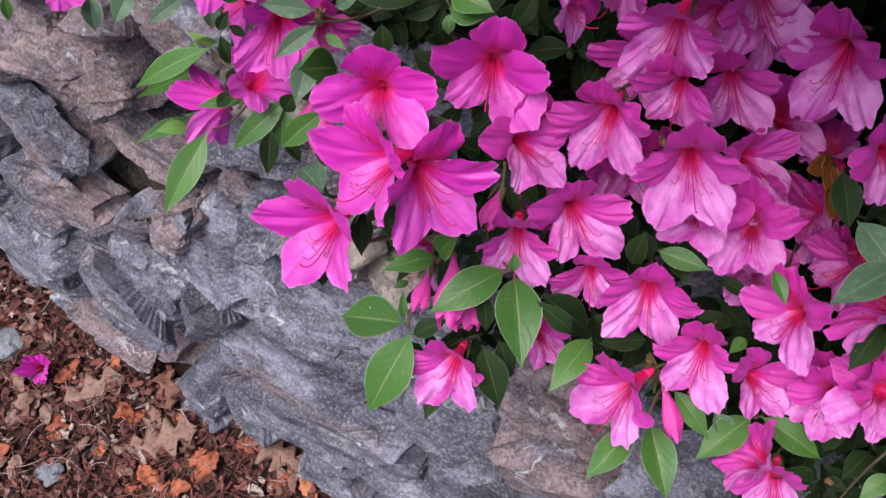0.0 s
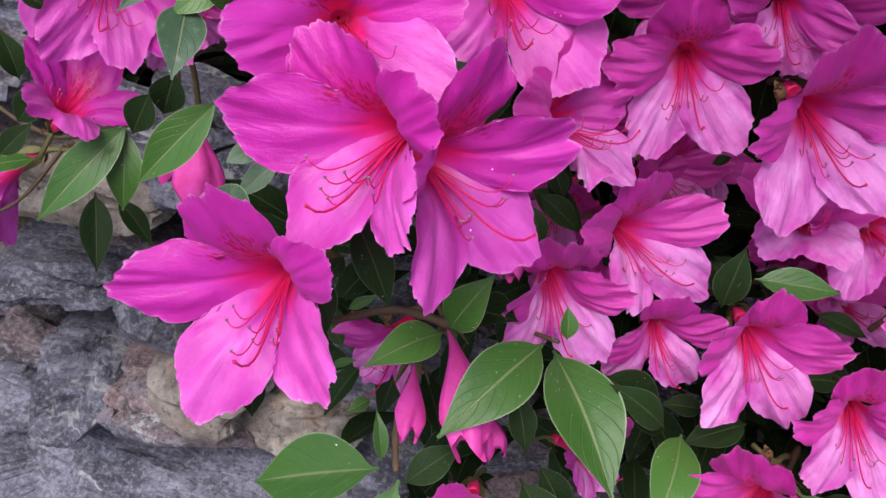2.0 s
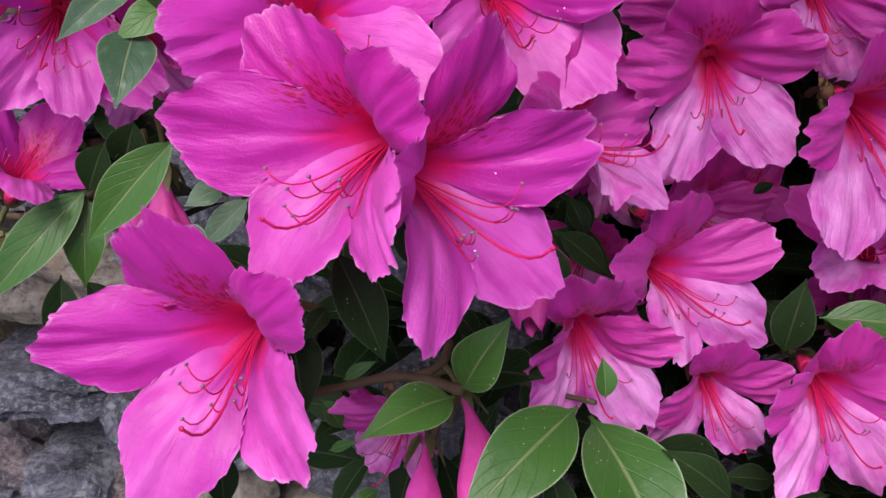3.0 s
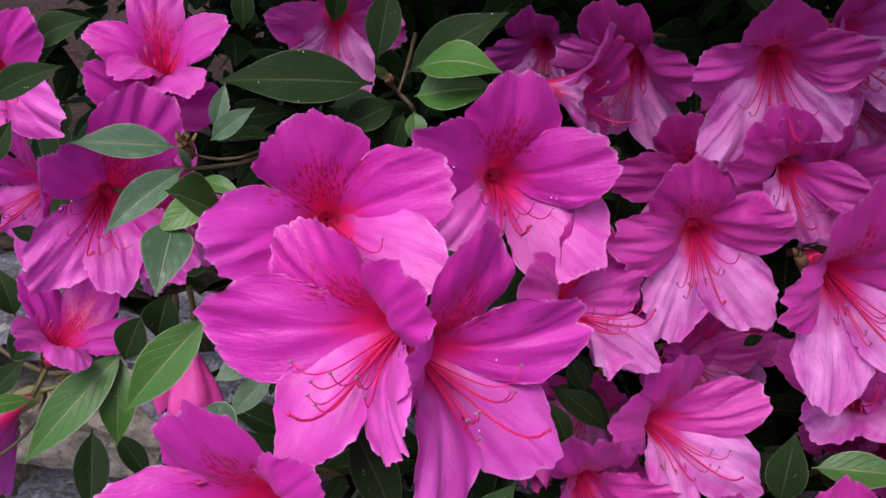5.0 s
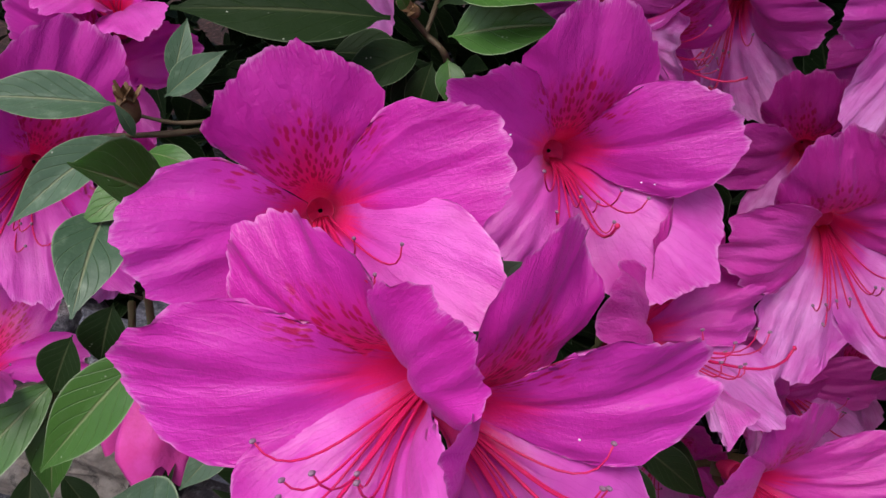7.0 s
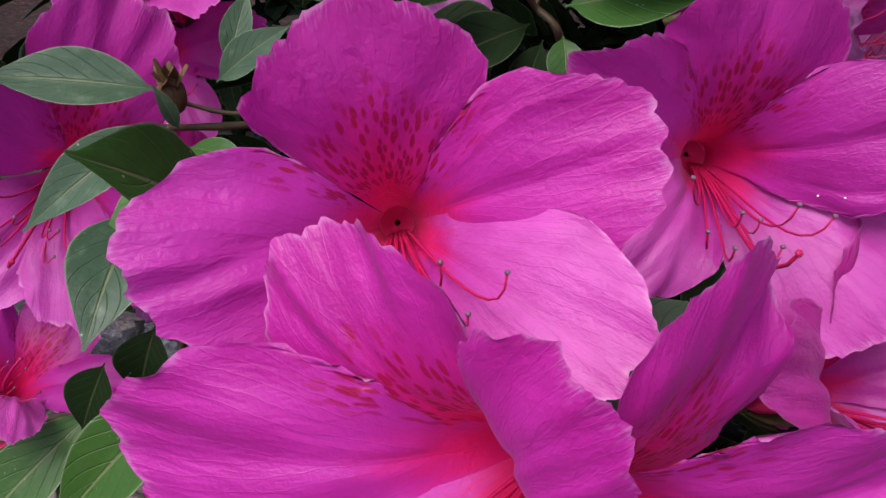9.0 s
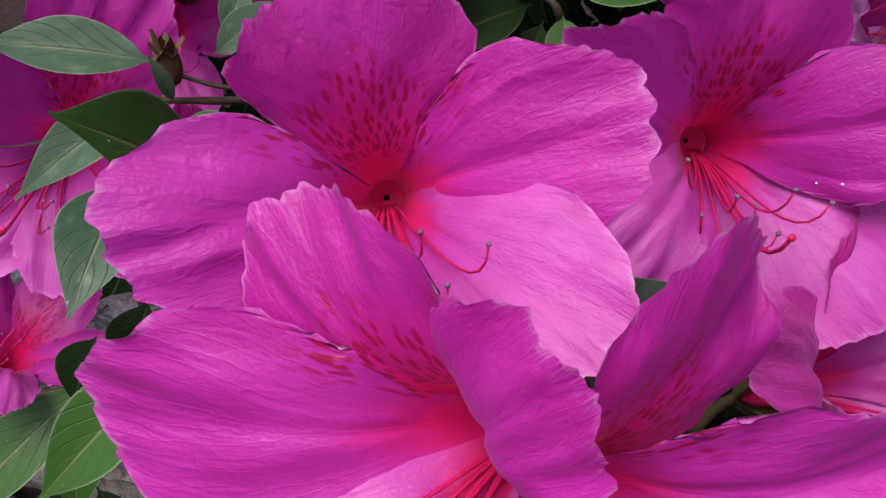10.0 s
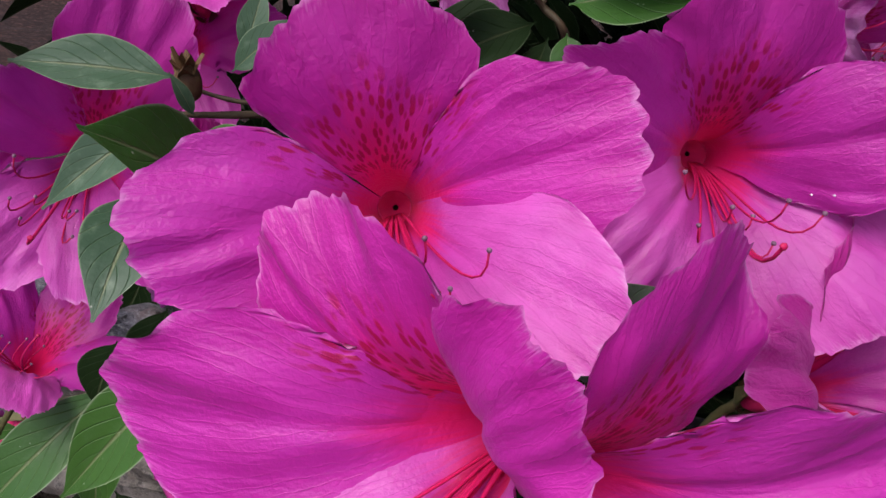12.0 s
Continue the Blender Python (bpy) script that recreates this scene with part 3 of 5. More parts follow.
for lx, ly, turn, long in ((-0.291, 0.601, 60, 0.045), (-0.236, 0.640, 20, 0.050), (-0.163, 0.594, 120, 0.042), (-0.400, 0.655, 200, 0.038), (-0.266, 0.672, 300, 0.036), (-0.320, 0.570, 10, 0.040)):
    oak_leaf(lx, ly, turn, long, 0.7, "rust-red dry leaf lying on the mulch", lobes=0, tilt=(15, -12), material=REDLEAF)


def scatter_leaves():
    rng = random.Random(21)
    for k in range(120):
        x, y = upright_in_front(rng, 0.01, 0.36, -0.56, 0.10)
        red = k % 3 == 0
        oak_leaf(x, y, rng.uniform(0, 360), rng.uniform(0.018, 0.042), rng.uniform(0.3, 0.9), "small rust-red dry leaf fragment on the mulch" if red else "small brown dry leaf fragment on the mulch", lobes=rng.choice((0, 0, 3)), tilt=(rng.uniform(-25, 25), rng.uniform(-20, 20)), material=REDLEAF if red else DRYLEAF)


scatter_leaves()


def pebble(x, y, size, label, seed, flat=0.6, material=PEBBLE):
    bm = bmesh.new()
    bmesh.ops.create_icosphere(bm, subdivisions=3, radius=size / 2)
    for v in bm.verts:
        v.co += v.co.normalized() * noise.fractal(v.co * (1.6 / size) + Vector((seed, 0, 0)), 0.9, 2, 3) * size * 0.22
        v.co.z *= flat
    me = bpy.data.meshes.new("pebble")
    bm.to_mesh(me)
    bm.free()
    me.materials.append(material)
    ob = tagged(new("pebble", me), label, "stone", group="loose stones")
    ob.matrix_basis = pose(x, y, ground_height(x, y) + size * 0.2, 0, 0, seed * 40)


pebble(-0.470, 0.572, 0.032, "flat grey slate chip lying on the mulch", 1, 0.35)
pebble(-0.425, 0.605, 0.018, "bluish-grey stone chip on the mulch", 2)
pebble(-0.590, 0.735, 0.045, "dark grey stone beside the wall's foot", 3)
pebble(-0.505, 0.700, 0.013, "pale pebble beside the fallen flower", 4)
pebble(-0.535, 0.742, 0.012, "pale yellow pebble on the mulch", 5, 0.6, PALE)
pebble(-0.440, 0.600, 0.009, "small yellow pebble on the mulch", 6, 0.6, PALE)
pebble(-0.300, 0.600, 0.016, "grey stone chip on the mulch", 7)


# ---------------------------------------------------------------- the azalea
bush = tagged(new("azalea_bush"), "azalea bush in full magenta bloom spilling over the stone wall", "shrub")
bush.location = (0.18, 0.75, 0.60)
BUSH_IN = Matrix.Translation((-0.18, -0.75, -0.60))
AZIMUTH = (90, 162, 234, 306, 18)
STEMS = []


def petal_mesh(size, azimuth, reach, lift, seed, broad, ruffle=1.0, nu=26, nv=29):
    """One lobe of the corolla from the tube's foot to its wavy rim. Local z points out of the flower, y to its spotted lobe."""
    rng = random.Random(seed)
    R, z = 0.0268 * reach * size, lift * 0.001 * size
    wmax = 0.0096 * size * broad * math.sqrt(reach)
    vv = np.linspace(-1, 1, nv)
    blunt = rng.uniform(0.33, 0.43)
    crown = (1 - blunt) + blunt * np.sqrt(np.clip(1 - 0.985 * np.abs(vv) ** 2.1, 0, 1))
    crown -= 0.025 * np.exp(-((vv / 0.14) ** 2)) * rng.choice((0, 0, 1))
    crown *= 1 + 0.016 * np.sin(vv * rng.uniform(4, 9) + rng.uniform(0, 6)) + 0.007 * np.sin(vv * rng.uniform(13, 21) + rng.uniform(0, 6)) + 0.002 * np.sin(vv * rng.uniform(30, 40) + rng.uniform(0, 6))
    row = np.linspace(0, 1, nu) ** 0.85
    u = row[:, None] * crown[None, :]
    v = np.repeat(vv[None, :], nu, 0)
    mid = bezier((0.0020 * size, -0.025 * size), (0.0026 * size, -0.010 * size), (R * 0.40, z * 0.30 - 0.005 * size), (R, z), u.ravel())
    r, h = mid[:, 0].reshape(u.shape), mid[:, 1].reshape(u.shape)
    ahead = bezier((0.0020 * size, -0.025 * size), (0.0026 * size, -0.010 * size), (R * 0.40, z * 0.30 - 0.005 * size), (R, z), u.ravel() + 1e-3)
    dr, dh = ahead[:, 0].reshape(u.shape) - r, ahead[:, 1].reshape(u.shape) - h
    ln = np.hypot(dr, dh)
    nr, nh = -dh / ln, dr / ln
    lobe = np.interp(u, [0.0, 0.25, 0.40, 0.50, 0.62, 0.74, 0.86, 1.0], [0.0, 0.0, 0.44, 0.64, 0.85, 0.98, 1.0, 0.92]) * wmax
    width = np.maximum(np.where(u < 0.55, r * math.tan(radians(40)), 0), lobe)
    ph = [rng.uniform(0, 6.3) for _ in range(6)]
    width = width * (1 + smoothstep(u, 0.45, 0.6) * (0.025 * np.sin(u * 17 + ph[0]) + 0.014 * np.sin(u * 39 + ph[1]) + 0.008 * np.sin(u * 71 + ph[5])))
    cup, twist = rng.uniform(-0.10, 0.10), rng.uniform(-0.08, 0.08)
    flat, rim = smoothstep(u, 0.28, 0.62), smoothstep(u, 0.32, 0.78)
    w, e = width * v, np.abs(v)
    phi = np.clip(w / np.maximum(r, 1e-5), -0.75, 0.75)
    rad = r * (np.cos(phi) * (1 - flat) + flat)
    lat = r * np.sin(phi) * (1 - flat) + w * flat
    bend = cup * np.abs(w) * e * rim + twist * w * rim
    # one run of ruffles round the free rim, a groove down the middle and a few soft creases that fan out
    round_rim = np.arctan2(v * 1.1, (u - 0.55) * 2.2)
    near_rim = np.maximum(e ** 3.2 * rim, smoothstep(row, 0.62, 1.0)[:, None] ** 1.3)
    wave = np.zeros_like(u)
    for turns, high in ((rng.uniform(2.2, 3.4), 0.75), (rng.uniform(4.2, 6.5), 0.50), (rng.uniform(8, 12), 0.26), (rng.uniform(15, 21), 0.13)):
        wave += high * np.sin(round_rim * turns + rng.uniform(0, 6.3))
    wave *= 0.00085 * size * ruffle * near_rim * (0.65 + 0.45 * np.sin(round_rim * 1.6 + ph[2]))
    for _ in range(6 if ruffle < 2 else 10):
        at, wide, start = rng.uniform(-0.9, 0.9), rng.uniform(0.06, 0.17), rng.uniform(0.32, 0.75)
        wave += rng.uniform(-0.00046, 0.00046) * size * (ruffle if ruffle > 2 else 0.9) * np.exp(-(((v - at * (0.6 + 0.4 * u)) / wide) ** 2)) * smoothstep(u, start, start + 0.25) * np.exp(-(((u - rng.uniform(0.55, 1.0)) / 0.24) ** 2)) * 1.4
    for _ in range(4):
        wave += 0.00009 * size * ruffle ** 1.5 * rim * np.sin(v * rng.uniform(3, 11) + u * rng.uniform(-14, 14) + rng.uniform(0, 6.3))
    keel = 0.00042 * size * np.exp(-((v / 0.10) ** 2)) * smoothstep(u, 0.30, 0.5) * (1 - 0.8 * smoothstep(u, 0.75, 1.0))
    arch = rng.uniform(0.0004, 0.0030) * size * np.sin(math.pi * np.clip((u - 0.35) / 0.65, 0, 1))
    n = bend + wave - keel + arch
    last = (row[:, None] > 0.999) | ((e > 0.999) & (u > 0.45))
    tooth = np.array([rng.uniform(-1, 1) for _ in range(u.size)]).reshape(u.shape) * last * 0.00030 * size
    rr, hh = rad + nr * n + tooth, h + nh * n
    lat = lat + tooth * np.sign(v) * (e > 0.5)
    a0 = radians(azimuth)
    ca, sa = math.cos(a0), math.sin(a0)
    verts = np.stack([rr * ca - lat * sa, rr * sa + lat * ca, hh], -1).reshape(-1, 3)
    uvs = np.stack([u, v * 0.5 + 0.5], -1).reshape(-1, 2)
    near = np.maximum(np.repeat(row[:, None], nv, 1), np.where(u > 0.4, e, 0))
    return verts, grid_faces(nu, nv), uvs, np.stack([near, near], -1).reshape(-1, 2)


def stamen_parts(seed):
    """Eight thin curved filaments with anthers and one longer style; shared by many flowers."""
    rng = random.Random(seed)
    out = []
    t = np.linspace(0, 1, 12)
    for k in range(9):
        style = k == 8
        sx = (k - 3.5) * 0.0021 + rng.uniform(-0.0018, 0.0018) if not style else rng.uniform(-0.004, 0.004)
        tipz = (0.0165 if style else rng.uniform(0.0005, 0.0085))
        tipy = (-0.0125 if style else rng.uniform(-0.0135, -0.0045))
        hook = rng.uniform(0.002, 0.0055)
        pts = bezier((sx * 0.12, -0.0012, -0.020), (sx * 0.3, -0.0032, -0.006), (sx * 0.95, tipy - 0.0040, tipz * 0.55), (sx * 1.2, tipy + hook, tipz), t)
        rad = np.linspace(0.00024, 0.00014, 12) if not style else np.linspace(0.00030, 0.00027, 12)
        stalk = tube_along(pts, rad, 5)
        knob = blob(pts[-1], 0.00034 if not style else 0.00044, (1, 1, 1.5) if not style else (1.2, 1.2, 0.8), 6)
        v, f = joined([stalk, knob])
        me = mesh("pistil" if style else "stamen", v, f, FILAMENT)
        if not style:
            me.materials.append(ANTHER)
            first = len(stalk[1])
            for i in range(first, len(me.polygons)):
                me.polygons[i].material_index = 1
        out.append(("pistil" if style else "stamen", me))
    return out


STAMENS = [stamen_parts(seed) for seed in (11, 19, 15, 28)]


def tube_mesh(seed):
    rng = random.Random(seed)
    prof = [(-0.0275, 0.0015), (-0.0262, 0.0021), (-0.0245, 0.0023), (-0.0230, 0.0024), (-0.0215, 0.0024)]
    verts, faces, n = [], [], 12
    for z, r in prof:
        for s in range(n):
            a = 2 * math.pi * s / n
            q = r * (1 + 0.06 * math.cos(5 * a))
            verts.append((q * math.cos(a), q * math.sin(a), z))
    for i in range(len(prof) - 1):
        for s in range(n):
            t = (s + 1) % n
            faces.append((i * n + s, i * n + t, (i + 1) * n + t, (i + 1) * n + s))
    for z, r in ((-0.0220, 0.0021), (-0.0232, 0.0014), (-0.0240, 0.0004)):
        for s in range(n):
            a = 2 * math.pi * s / n
            verts.append((r * math.cos(a), r * math.sin(a), z))
    for i in range(len(prof) - 1, len(prof) + 2):
        for s in range(n):
            t = (s + 1) % n
            faces.append((i * n + s, i * n + t, (i + 1) * n + t, (i + 1) * n + s))
    return mesh("azalea_flower", verts, faces, TUBE)


def calyx_mesh():
    pieces = [tube_along(bezier((0, 0, -0.0265), (0, 0, -0.032), (0.0, -0.002, -0.036), (0.001, -0.006, -0.042), np.linspace(0, 1, 6)), [0.0013, 0.0011, 0.001, 0.001, 0.001, 0.0011], 6)]
    for k in range(5):
        a = 2 * math.pi * k / 5 + 0.3
        c, s = math.cos(a), math.sin(a)
        prof = [(0.0014, -0.0285, 0.0010), (0.0032, -0.0265, 0.0016), (0.0046, -0.0235, 0.0011), (0.0060, -0.0200, 0.0002)]
        v = []
        for r, z, w in prof:
            v += [(r * c - w * s, r * s + w * c, z), (r * c + w * s, r * s - w * c, z)]
        for r, z, w in prof:
            q = r + 0.0003
            v += [(q * c - w * s, q * s + w * c, z - 0.0002), (q * c + w * s, q * s - w * c, z - 0.0002)]
        f = [(2 * i, 2 * i + 1, 2 * i + 3, 2 * i + 2) for i in range(3)] + [(8 + 2 * i + 1, 8 + 2 * i, 8 + 2 * i + 2, 8 + 2 * i + 3) for i in range(3)]
        pieces.append((v, f))
    return mesh("calyx", *joined(pieces), CALYX)


TUBE_MESH, CALYX_MESH = tube_mesh(1), calyx_mesh()
BLOOMS = []


def bloom(x, y, z, rx, ry, rz, size, top, left, low_left, low_right, right, widths=(1.18, 1.0, 1.02, 1.04, 1.0)):
    """An open flower: its place and turn, then reach, lift in mm and swing in degrees of each lobe, and how broad they are."""
    k = len(BLOOMS)
    m = pose(x, y, z, rx, ry, rz)
    fl = part("azalea_flower", TUBE_MESH, bush, "open magenta azalea flower with a red spotted throat", BUSH_IN @ m @ Matrix.Scale(size, 4))
    fresh = k < 5 or x < -0.14  # newly opened flowers are smoother
    for i, (reach, lift, swing) in enumerate((top, left, low_left, low_right, right)):
        v, f, uv, rim = petal_mesh(1.0, AZIMUTH[i] + swing, reach, lift, k * 7 + i, widths[i] * (1.0 if fresh else 1.10), 1.5 if fresh else 2.2, *((36, 49) if fresh else (30, 35)))
        part("petal", mesh("petal", v, f, (BANNER, LATERAL[0], PALER_LIT, PALER_LIT, LATERAL[1])[i] if fresh else RUFFLED[(0, 1, 2, 2, 1)[i]], uv, rim=rim), fl, "petal with dark red freckles" if i == 0 else "")
    for name, me in STAMENS[k % 4]:
        part(name, me, fl)
    part("calyx", CALYX_MESH, fl)
    BLOOMS.append(m)
    STEMS.append(m @ Vector((0.001, -0.006, -0.042)) * 1.0)


def leaf_shape(length, ratio, seed, nu=28, nv=9):
    rng = random.Random(seed)
    w = length * ratio * 0.5
    arch, fold = rng.uniform(0.02, 0.12), rng.uniform(0.12, 0.42)
    ph = rng.uniform(0, 6.3)
    verts, uvs = [], []
    for i in range(nu):
        u = i / (nu - 1)
        s = (u - 0.06) / 0.94
        prof = math.sin(math.pi * max(0.0, s) ** 0.82) ** (0.85 + 0.30 * s) if s > 0 else 0.0
        half = max(w * prof, length * 0.012)
        for j in range(nv):
            v = 2 * j / (nv - 1) - 1
            z = fold * half * abs(v) + arch * length * math.sin(math.pi * u) + 0.004 * length * math.sin(11 * u + ph + 2 * v) * abs(v) + 0.002 * length * math.sin(44 * u - 12 * abs(v)) * abs(v)
            verts.append((half * v, length * u, z - 0.05 * length * u * u))
            uvs.append((u, v * 0.5 + 0.5))
    return verts, grid_faces(nu, nv), uvs


LEAVES = []


def leaf(bx, by, bz, tx, ty, tz, nx, ny, nz, ratio, kind):
    """A leaf from its foot to its tip, facing along n."""
    b, t = Vector((bx, by, bz)), Vector((tx, ty, tz))
    ax = t - b
    length = ax.length
    ax.normalize()
    n = Vector((nx, ny, nz))
    n = (n - ax * n.dot(ax)).normalized()
    m = Matrix((ax.cross(n), ax, n)).transposed().to_4x4()
    v, f, uv = leaf_shape(length, ratio, len(LEAVES))
    label = {"fresh": "fresh mid-green leaf", "dark": "dark green older leaf with shade in its colour", "grey": "greyish downy leaf", "young": "small bright young leaf"}[kind]
    part("leaf", mesh("leaf", v, f, LEAF[kind], uv), bush, label, BUSH_IN @ Matrix.Translation(b) @ m)
    LEAVES.append(b)


def wilted(base, tip, width):
    """A spent flower that hangs closed, its petals crumpled to a folded tube."""
    b, t = Vector(base), Vector(tip)
    ax = (t - b)
    length = ax.length
    ax.normalize()
    side = ax.cross(Vector((0.1, -0.8, 0.6))).normalized()
    face = side.cross(ax)
    nu, nv = 16, 26
    rng = random.Random(len(LEAVES) + int(width * 1e5))
    ph = [rng.uniform(0, 6.3) for _ in range(4)]
    verts, uvs = [], []
    for i in range(nu):
        u = i / (nu - 1)
        r = width * 0.5 * (0.14 + 0.86 * smoothstep(np.array([u]), 0.05, 0.75)[0]) * (1 - 0.35 * max(0, u - 0.8) / 0.2)
        for j in range(nv):
            a = 2 * math.pi * j / (nv - 1)
            q = r * (1 + 0.22 * u * math.sin(5 * a + ph[0] + 2 * u) + 0.10 * u * math.sin(11 * a + ph[1]))
            end = length * (u + (0.10 * u * u * math.sin(3 * a + ph[2])))
            verts.append(ax * end + side * q * math.cos(a) + face * q * 0.55 * math.sin(a) + side * 0.04 * length * math.sin(2.2 * u + ph[3]))
            uvs.append((u, j / (nv - 1)))
    fl = part("wilted_flower", mesh("wilted_flower", verts, grid_faces(nu, nv), WILTED, uvs), bush, "spent azalea flower hanging closed, crumpled red and magenta", BUSH_IN @ Matrix.Translation(b))
    q = Matrix((side, face, ax)).transposed().to_4x4() @ Matrix.Translation((0, 0, 0.028))
    part("calyx", CALYX_MESH, fl, m=q)


def dried_petal(base, tip):
    b, t = Vector(base), Vector(tip)
    ax = t - b
    length = ax.length
    ax.normalize()
    side = ax.cross(Vector((0.1, -0.8, 0.6))).normalized()
    face = side.cross(ax)
    verts, nu, nv = [], 12, 9
    for i in range(nu):
        u = i / (nu - 1)
        w = length * 0.27 * math.sin(math.pi * (0.06 + 0.90 * u)) ** 0.9
        for j in range(nv):
            v = 2 * j / (nv - 1) - 1
            verts.append(ax * length * u + side * w * math.sin(1.1 * v) + face * (w * 0.7 * (0.6 - math.cos(1.1 * v)) + 0.10 * length * u * u + 0.03 * length * math.sin(8 * v + 5 * u)))
    ob = part("dried_petal", mesh("dried_petal", verts, grid_faces(nu, nv), DRIED), bush, "dry orange-brown curled petal", BUSH_IN @ Matrix.Translation(b))
    sol = ob.modifiers.new("thickness", "SOLIDIFY")
    sol.thickness = 0.0005


def twig(radius, *points):
    pts = [Vector(p) for p in points]
    way = []
    for i in range(len(pts) - 1):
        p0, p1, p2, p3 = pts[max(0, i - 1)], pts[i], pts[i + 1], pts[min(len(pts) - 1, i + 2)]
        for k in range(6):
            t = k / 6
            way.append(0.5 * ((2 * p1) + (p2 - p0) * t + (2 * p0 - 5 * p1 + 4 * p2 - p3) * t * t + (3 * p1 - p0 - 3 * p2 + p3) * t ** 3))
    way.append(pts[-1])
    rad = [radius * (0.75 + 0.5 * i / len(way)) * (1 + 0.12 * math.sin(i * 1.9)) for i in range(len(way))]
    v, f = tube_along(way, rad, 7)
    part("twig", mesh("twig", v, f, TWIG if radius > 0.00115 else GREENTWIG), bush, "thin brown twig", BUSH_IN)


def bud(base, tip, size):
    """A shoot's end: brown scales round a tight bud, with small narrow leaves."""
    b, t = Vector(base), Vector(tip)
    ax = (t - b).normalized()
    q = ax.to_track_quat("Z", "Y").to_matrix().to_4x4()
    pieces, rng = [], random.Random(int(size * 100) + len(LEAVES))
    for k in range(9):
        a = k * 2.4
        tilt = 0.25 + 0.06 * k
        l, w = size * rng.uniform(0.005, 0.009), size * 0.0016
        c = Matrix.Rotation(a, 4, "Z") @ Matrix.Rotation(tilt, 4, "X")
        v = []
        for i in range(5):
            u = i / 4
            hw = w * math.sin(math.pi * (0.12 + 0.85 * u))
            for x in (-1, 0, 1):
                v.append(c @ Vector((x * hw, 0.0006 * size * (1 - abs(x)) + 0.0010 * size, l * u)))
        pieces.append((v, grid_faces(5, 3)))
    pieces.append(blob((0, 0, 0.001 * size), 0.0028 * size, (1, 1, 1.4), 8))
    part("bud", mesh("bud", *joined(pieces), BUD), bush, "brown scaly leaf bud", BUSH_IN @ Matrix.Translation(b) @ q)


def dewdrop(x, y, z, size):
    part("dewdrop", mesh("dewdrop", *blob((0, 0, 0), size, (1, 1, 0.7), 8), DEW), bush, "tiny clear water drop", BUSH_IN @ Matrix.Translation((x, y, z)))


# flowers
bloom(-0.0981, 0.4625, 0.7527, 80, -26, -43, 1.11, (0.99, -2.5, 23), (1.1, 8.4, 1), (1.0, 6.2, 1), (0.92, 5.8, -2), (0.81, -1.5, 9), widths=(1.22, 1.15, 1.15, 1.0, 1.15))
bloom(-0.0686, 0.4625, 0.7445, 76, 3, 28, 1.14, (1.08, -2.5, -15), (0.91, 7.2, 1), (1.08, 5.4, 3), (1.04, 5.4, -1), (0.98, 7.3, -3), widths=(1.08, 1.0, 1.05, 1.18, 1.10))
bloom(-0.1196, 0.4533, 0.7134, 72, -27, -23, 1.13, (0.97, 4.4, 3), (1.08, 8.0, 0), (1.09, 7.7, 0), (1.01, 5.1, -4), (0.88, 4.0, 2), widths=(1.2, 1.05, 1.15, 1.05, 1.0))
bloom(-0.0994, 0.4891, 0.7687, 65, -18, 3, 1.01, (0.91, 1.6, -4), (1.06, 3.1, 12), (0.83, 1.0, -6), (1.10, 8.1, 8), (1.11, 4.0, -15), widths=(1.5, 1.25, 1.0, 1.20, 1.20))
bloom(-0.0481, 0.5154, 0.7679, 74, 1, -3, 1.09, (1.02, 2.4, 1), (1.05, 7.5, 0), (0.86, -1.0, -8), (1.12, 3.7, 14), (0.95, 8.0, 2), widths=(1.30, 1.15, 1.1, 1.40, 1.15))
bloom(0.0092, 0.5095, 0.7506, 90, -19, -20, 1.04, (1.03, 1.8, 3), (0.97, 6.1, -5), (1.06, 3.6, 5), (1.04, 3.4, -5), (0.93, 4.7, 1))
bloom(0.0517, 0.4935, 0.7447, 85, -19, -7, 1.17, (1.11, 6.3, -8), (0.86, 6.0, 5), (1.12, 6.8, 9), (0.97, 9.9, -2), (0.88, 6.5, -4))
bloom(0.0098, 0.4957, 0.6974, 67, -9, 14, 1.06, (0.91, 5.1, 4), (1.07, 3.8, -2), (0.83, 7.8, 2), (1.14, 3.8, 4), (0.94, 7.7, -7))
bloom(-0.0197, 0.4842, 0.6811, 88, -8, -2, 1.00, (1.06, 1.9, 6), (0.79, 9.0, 1), (1.0, 4.0, 0), (1.06, 7.1, -4), (0.84, 6.7, -3))
bloom(0.0529, 0.4681, 0.6702, 79, -8, -10, 1.05, (0.94, 1.1, 2), (0.92, 6.4, 11), (1.04, 8.5, -5), (1.04, 3.9, -5), (0.98, 6.8, -3))
bloom(0.0235, 0.4818, 0.6615, 84, -10, -9, 0.88, (1.01, 2.7, -4), (0.93, 6.1, 11), (1.04, 0.3, -14), (0.93, 1.5, -4), (1.0, 1.6, 11))
bloom(0.0425, 0.4286, 0.6351, 86, -17, -47, 1.14, (1.06, 4.8, 4), (0.91, 7.3, 3), (1.17, 5.9, -3), (0.94, 5.0, -4), (0.98, 4.6, 0))
bloom(0.0813, 0.4417, 0.6607, 78, -14, -22, 1.01, (1.09, 4.7, 0), (0.9, 6.0, 4), (0.96, 5.1, 3), (1.14, 6.8, -10), (0.74, 2.3, 3))
bloom(0.1242, 0.4468, 0.6393, 46, 0, 11, 0.87, (0.87, 1.6, 20), (0.96, 5.1, -14), (0.91, 6.1, 6), (0.99, 3.3, -3), (1.03, 6.7, -9))
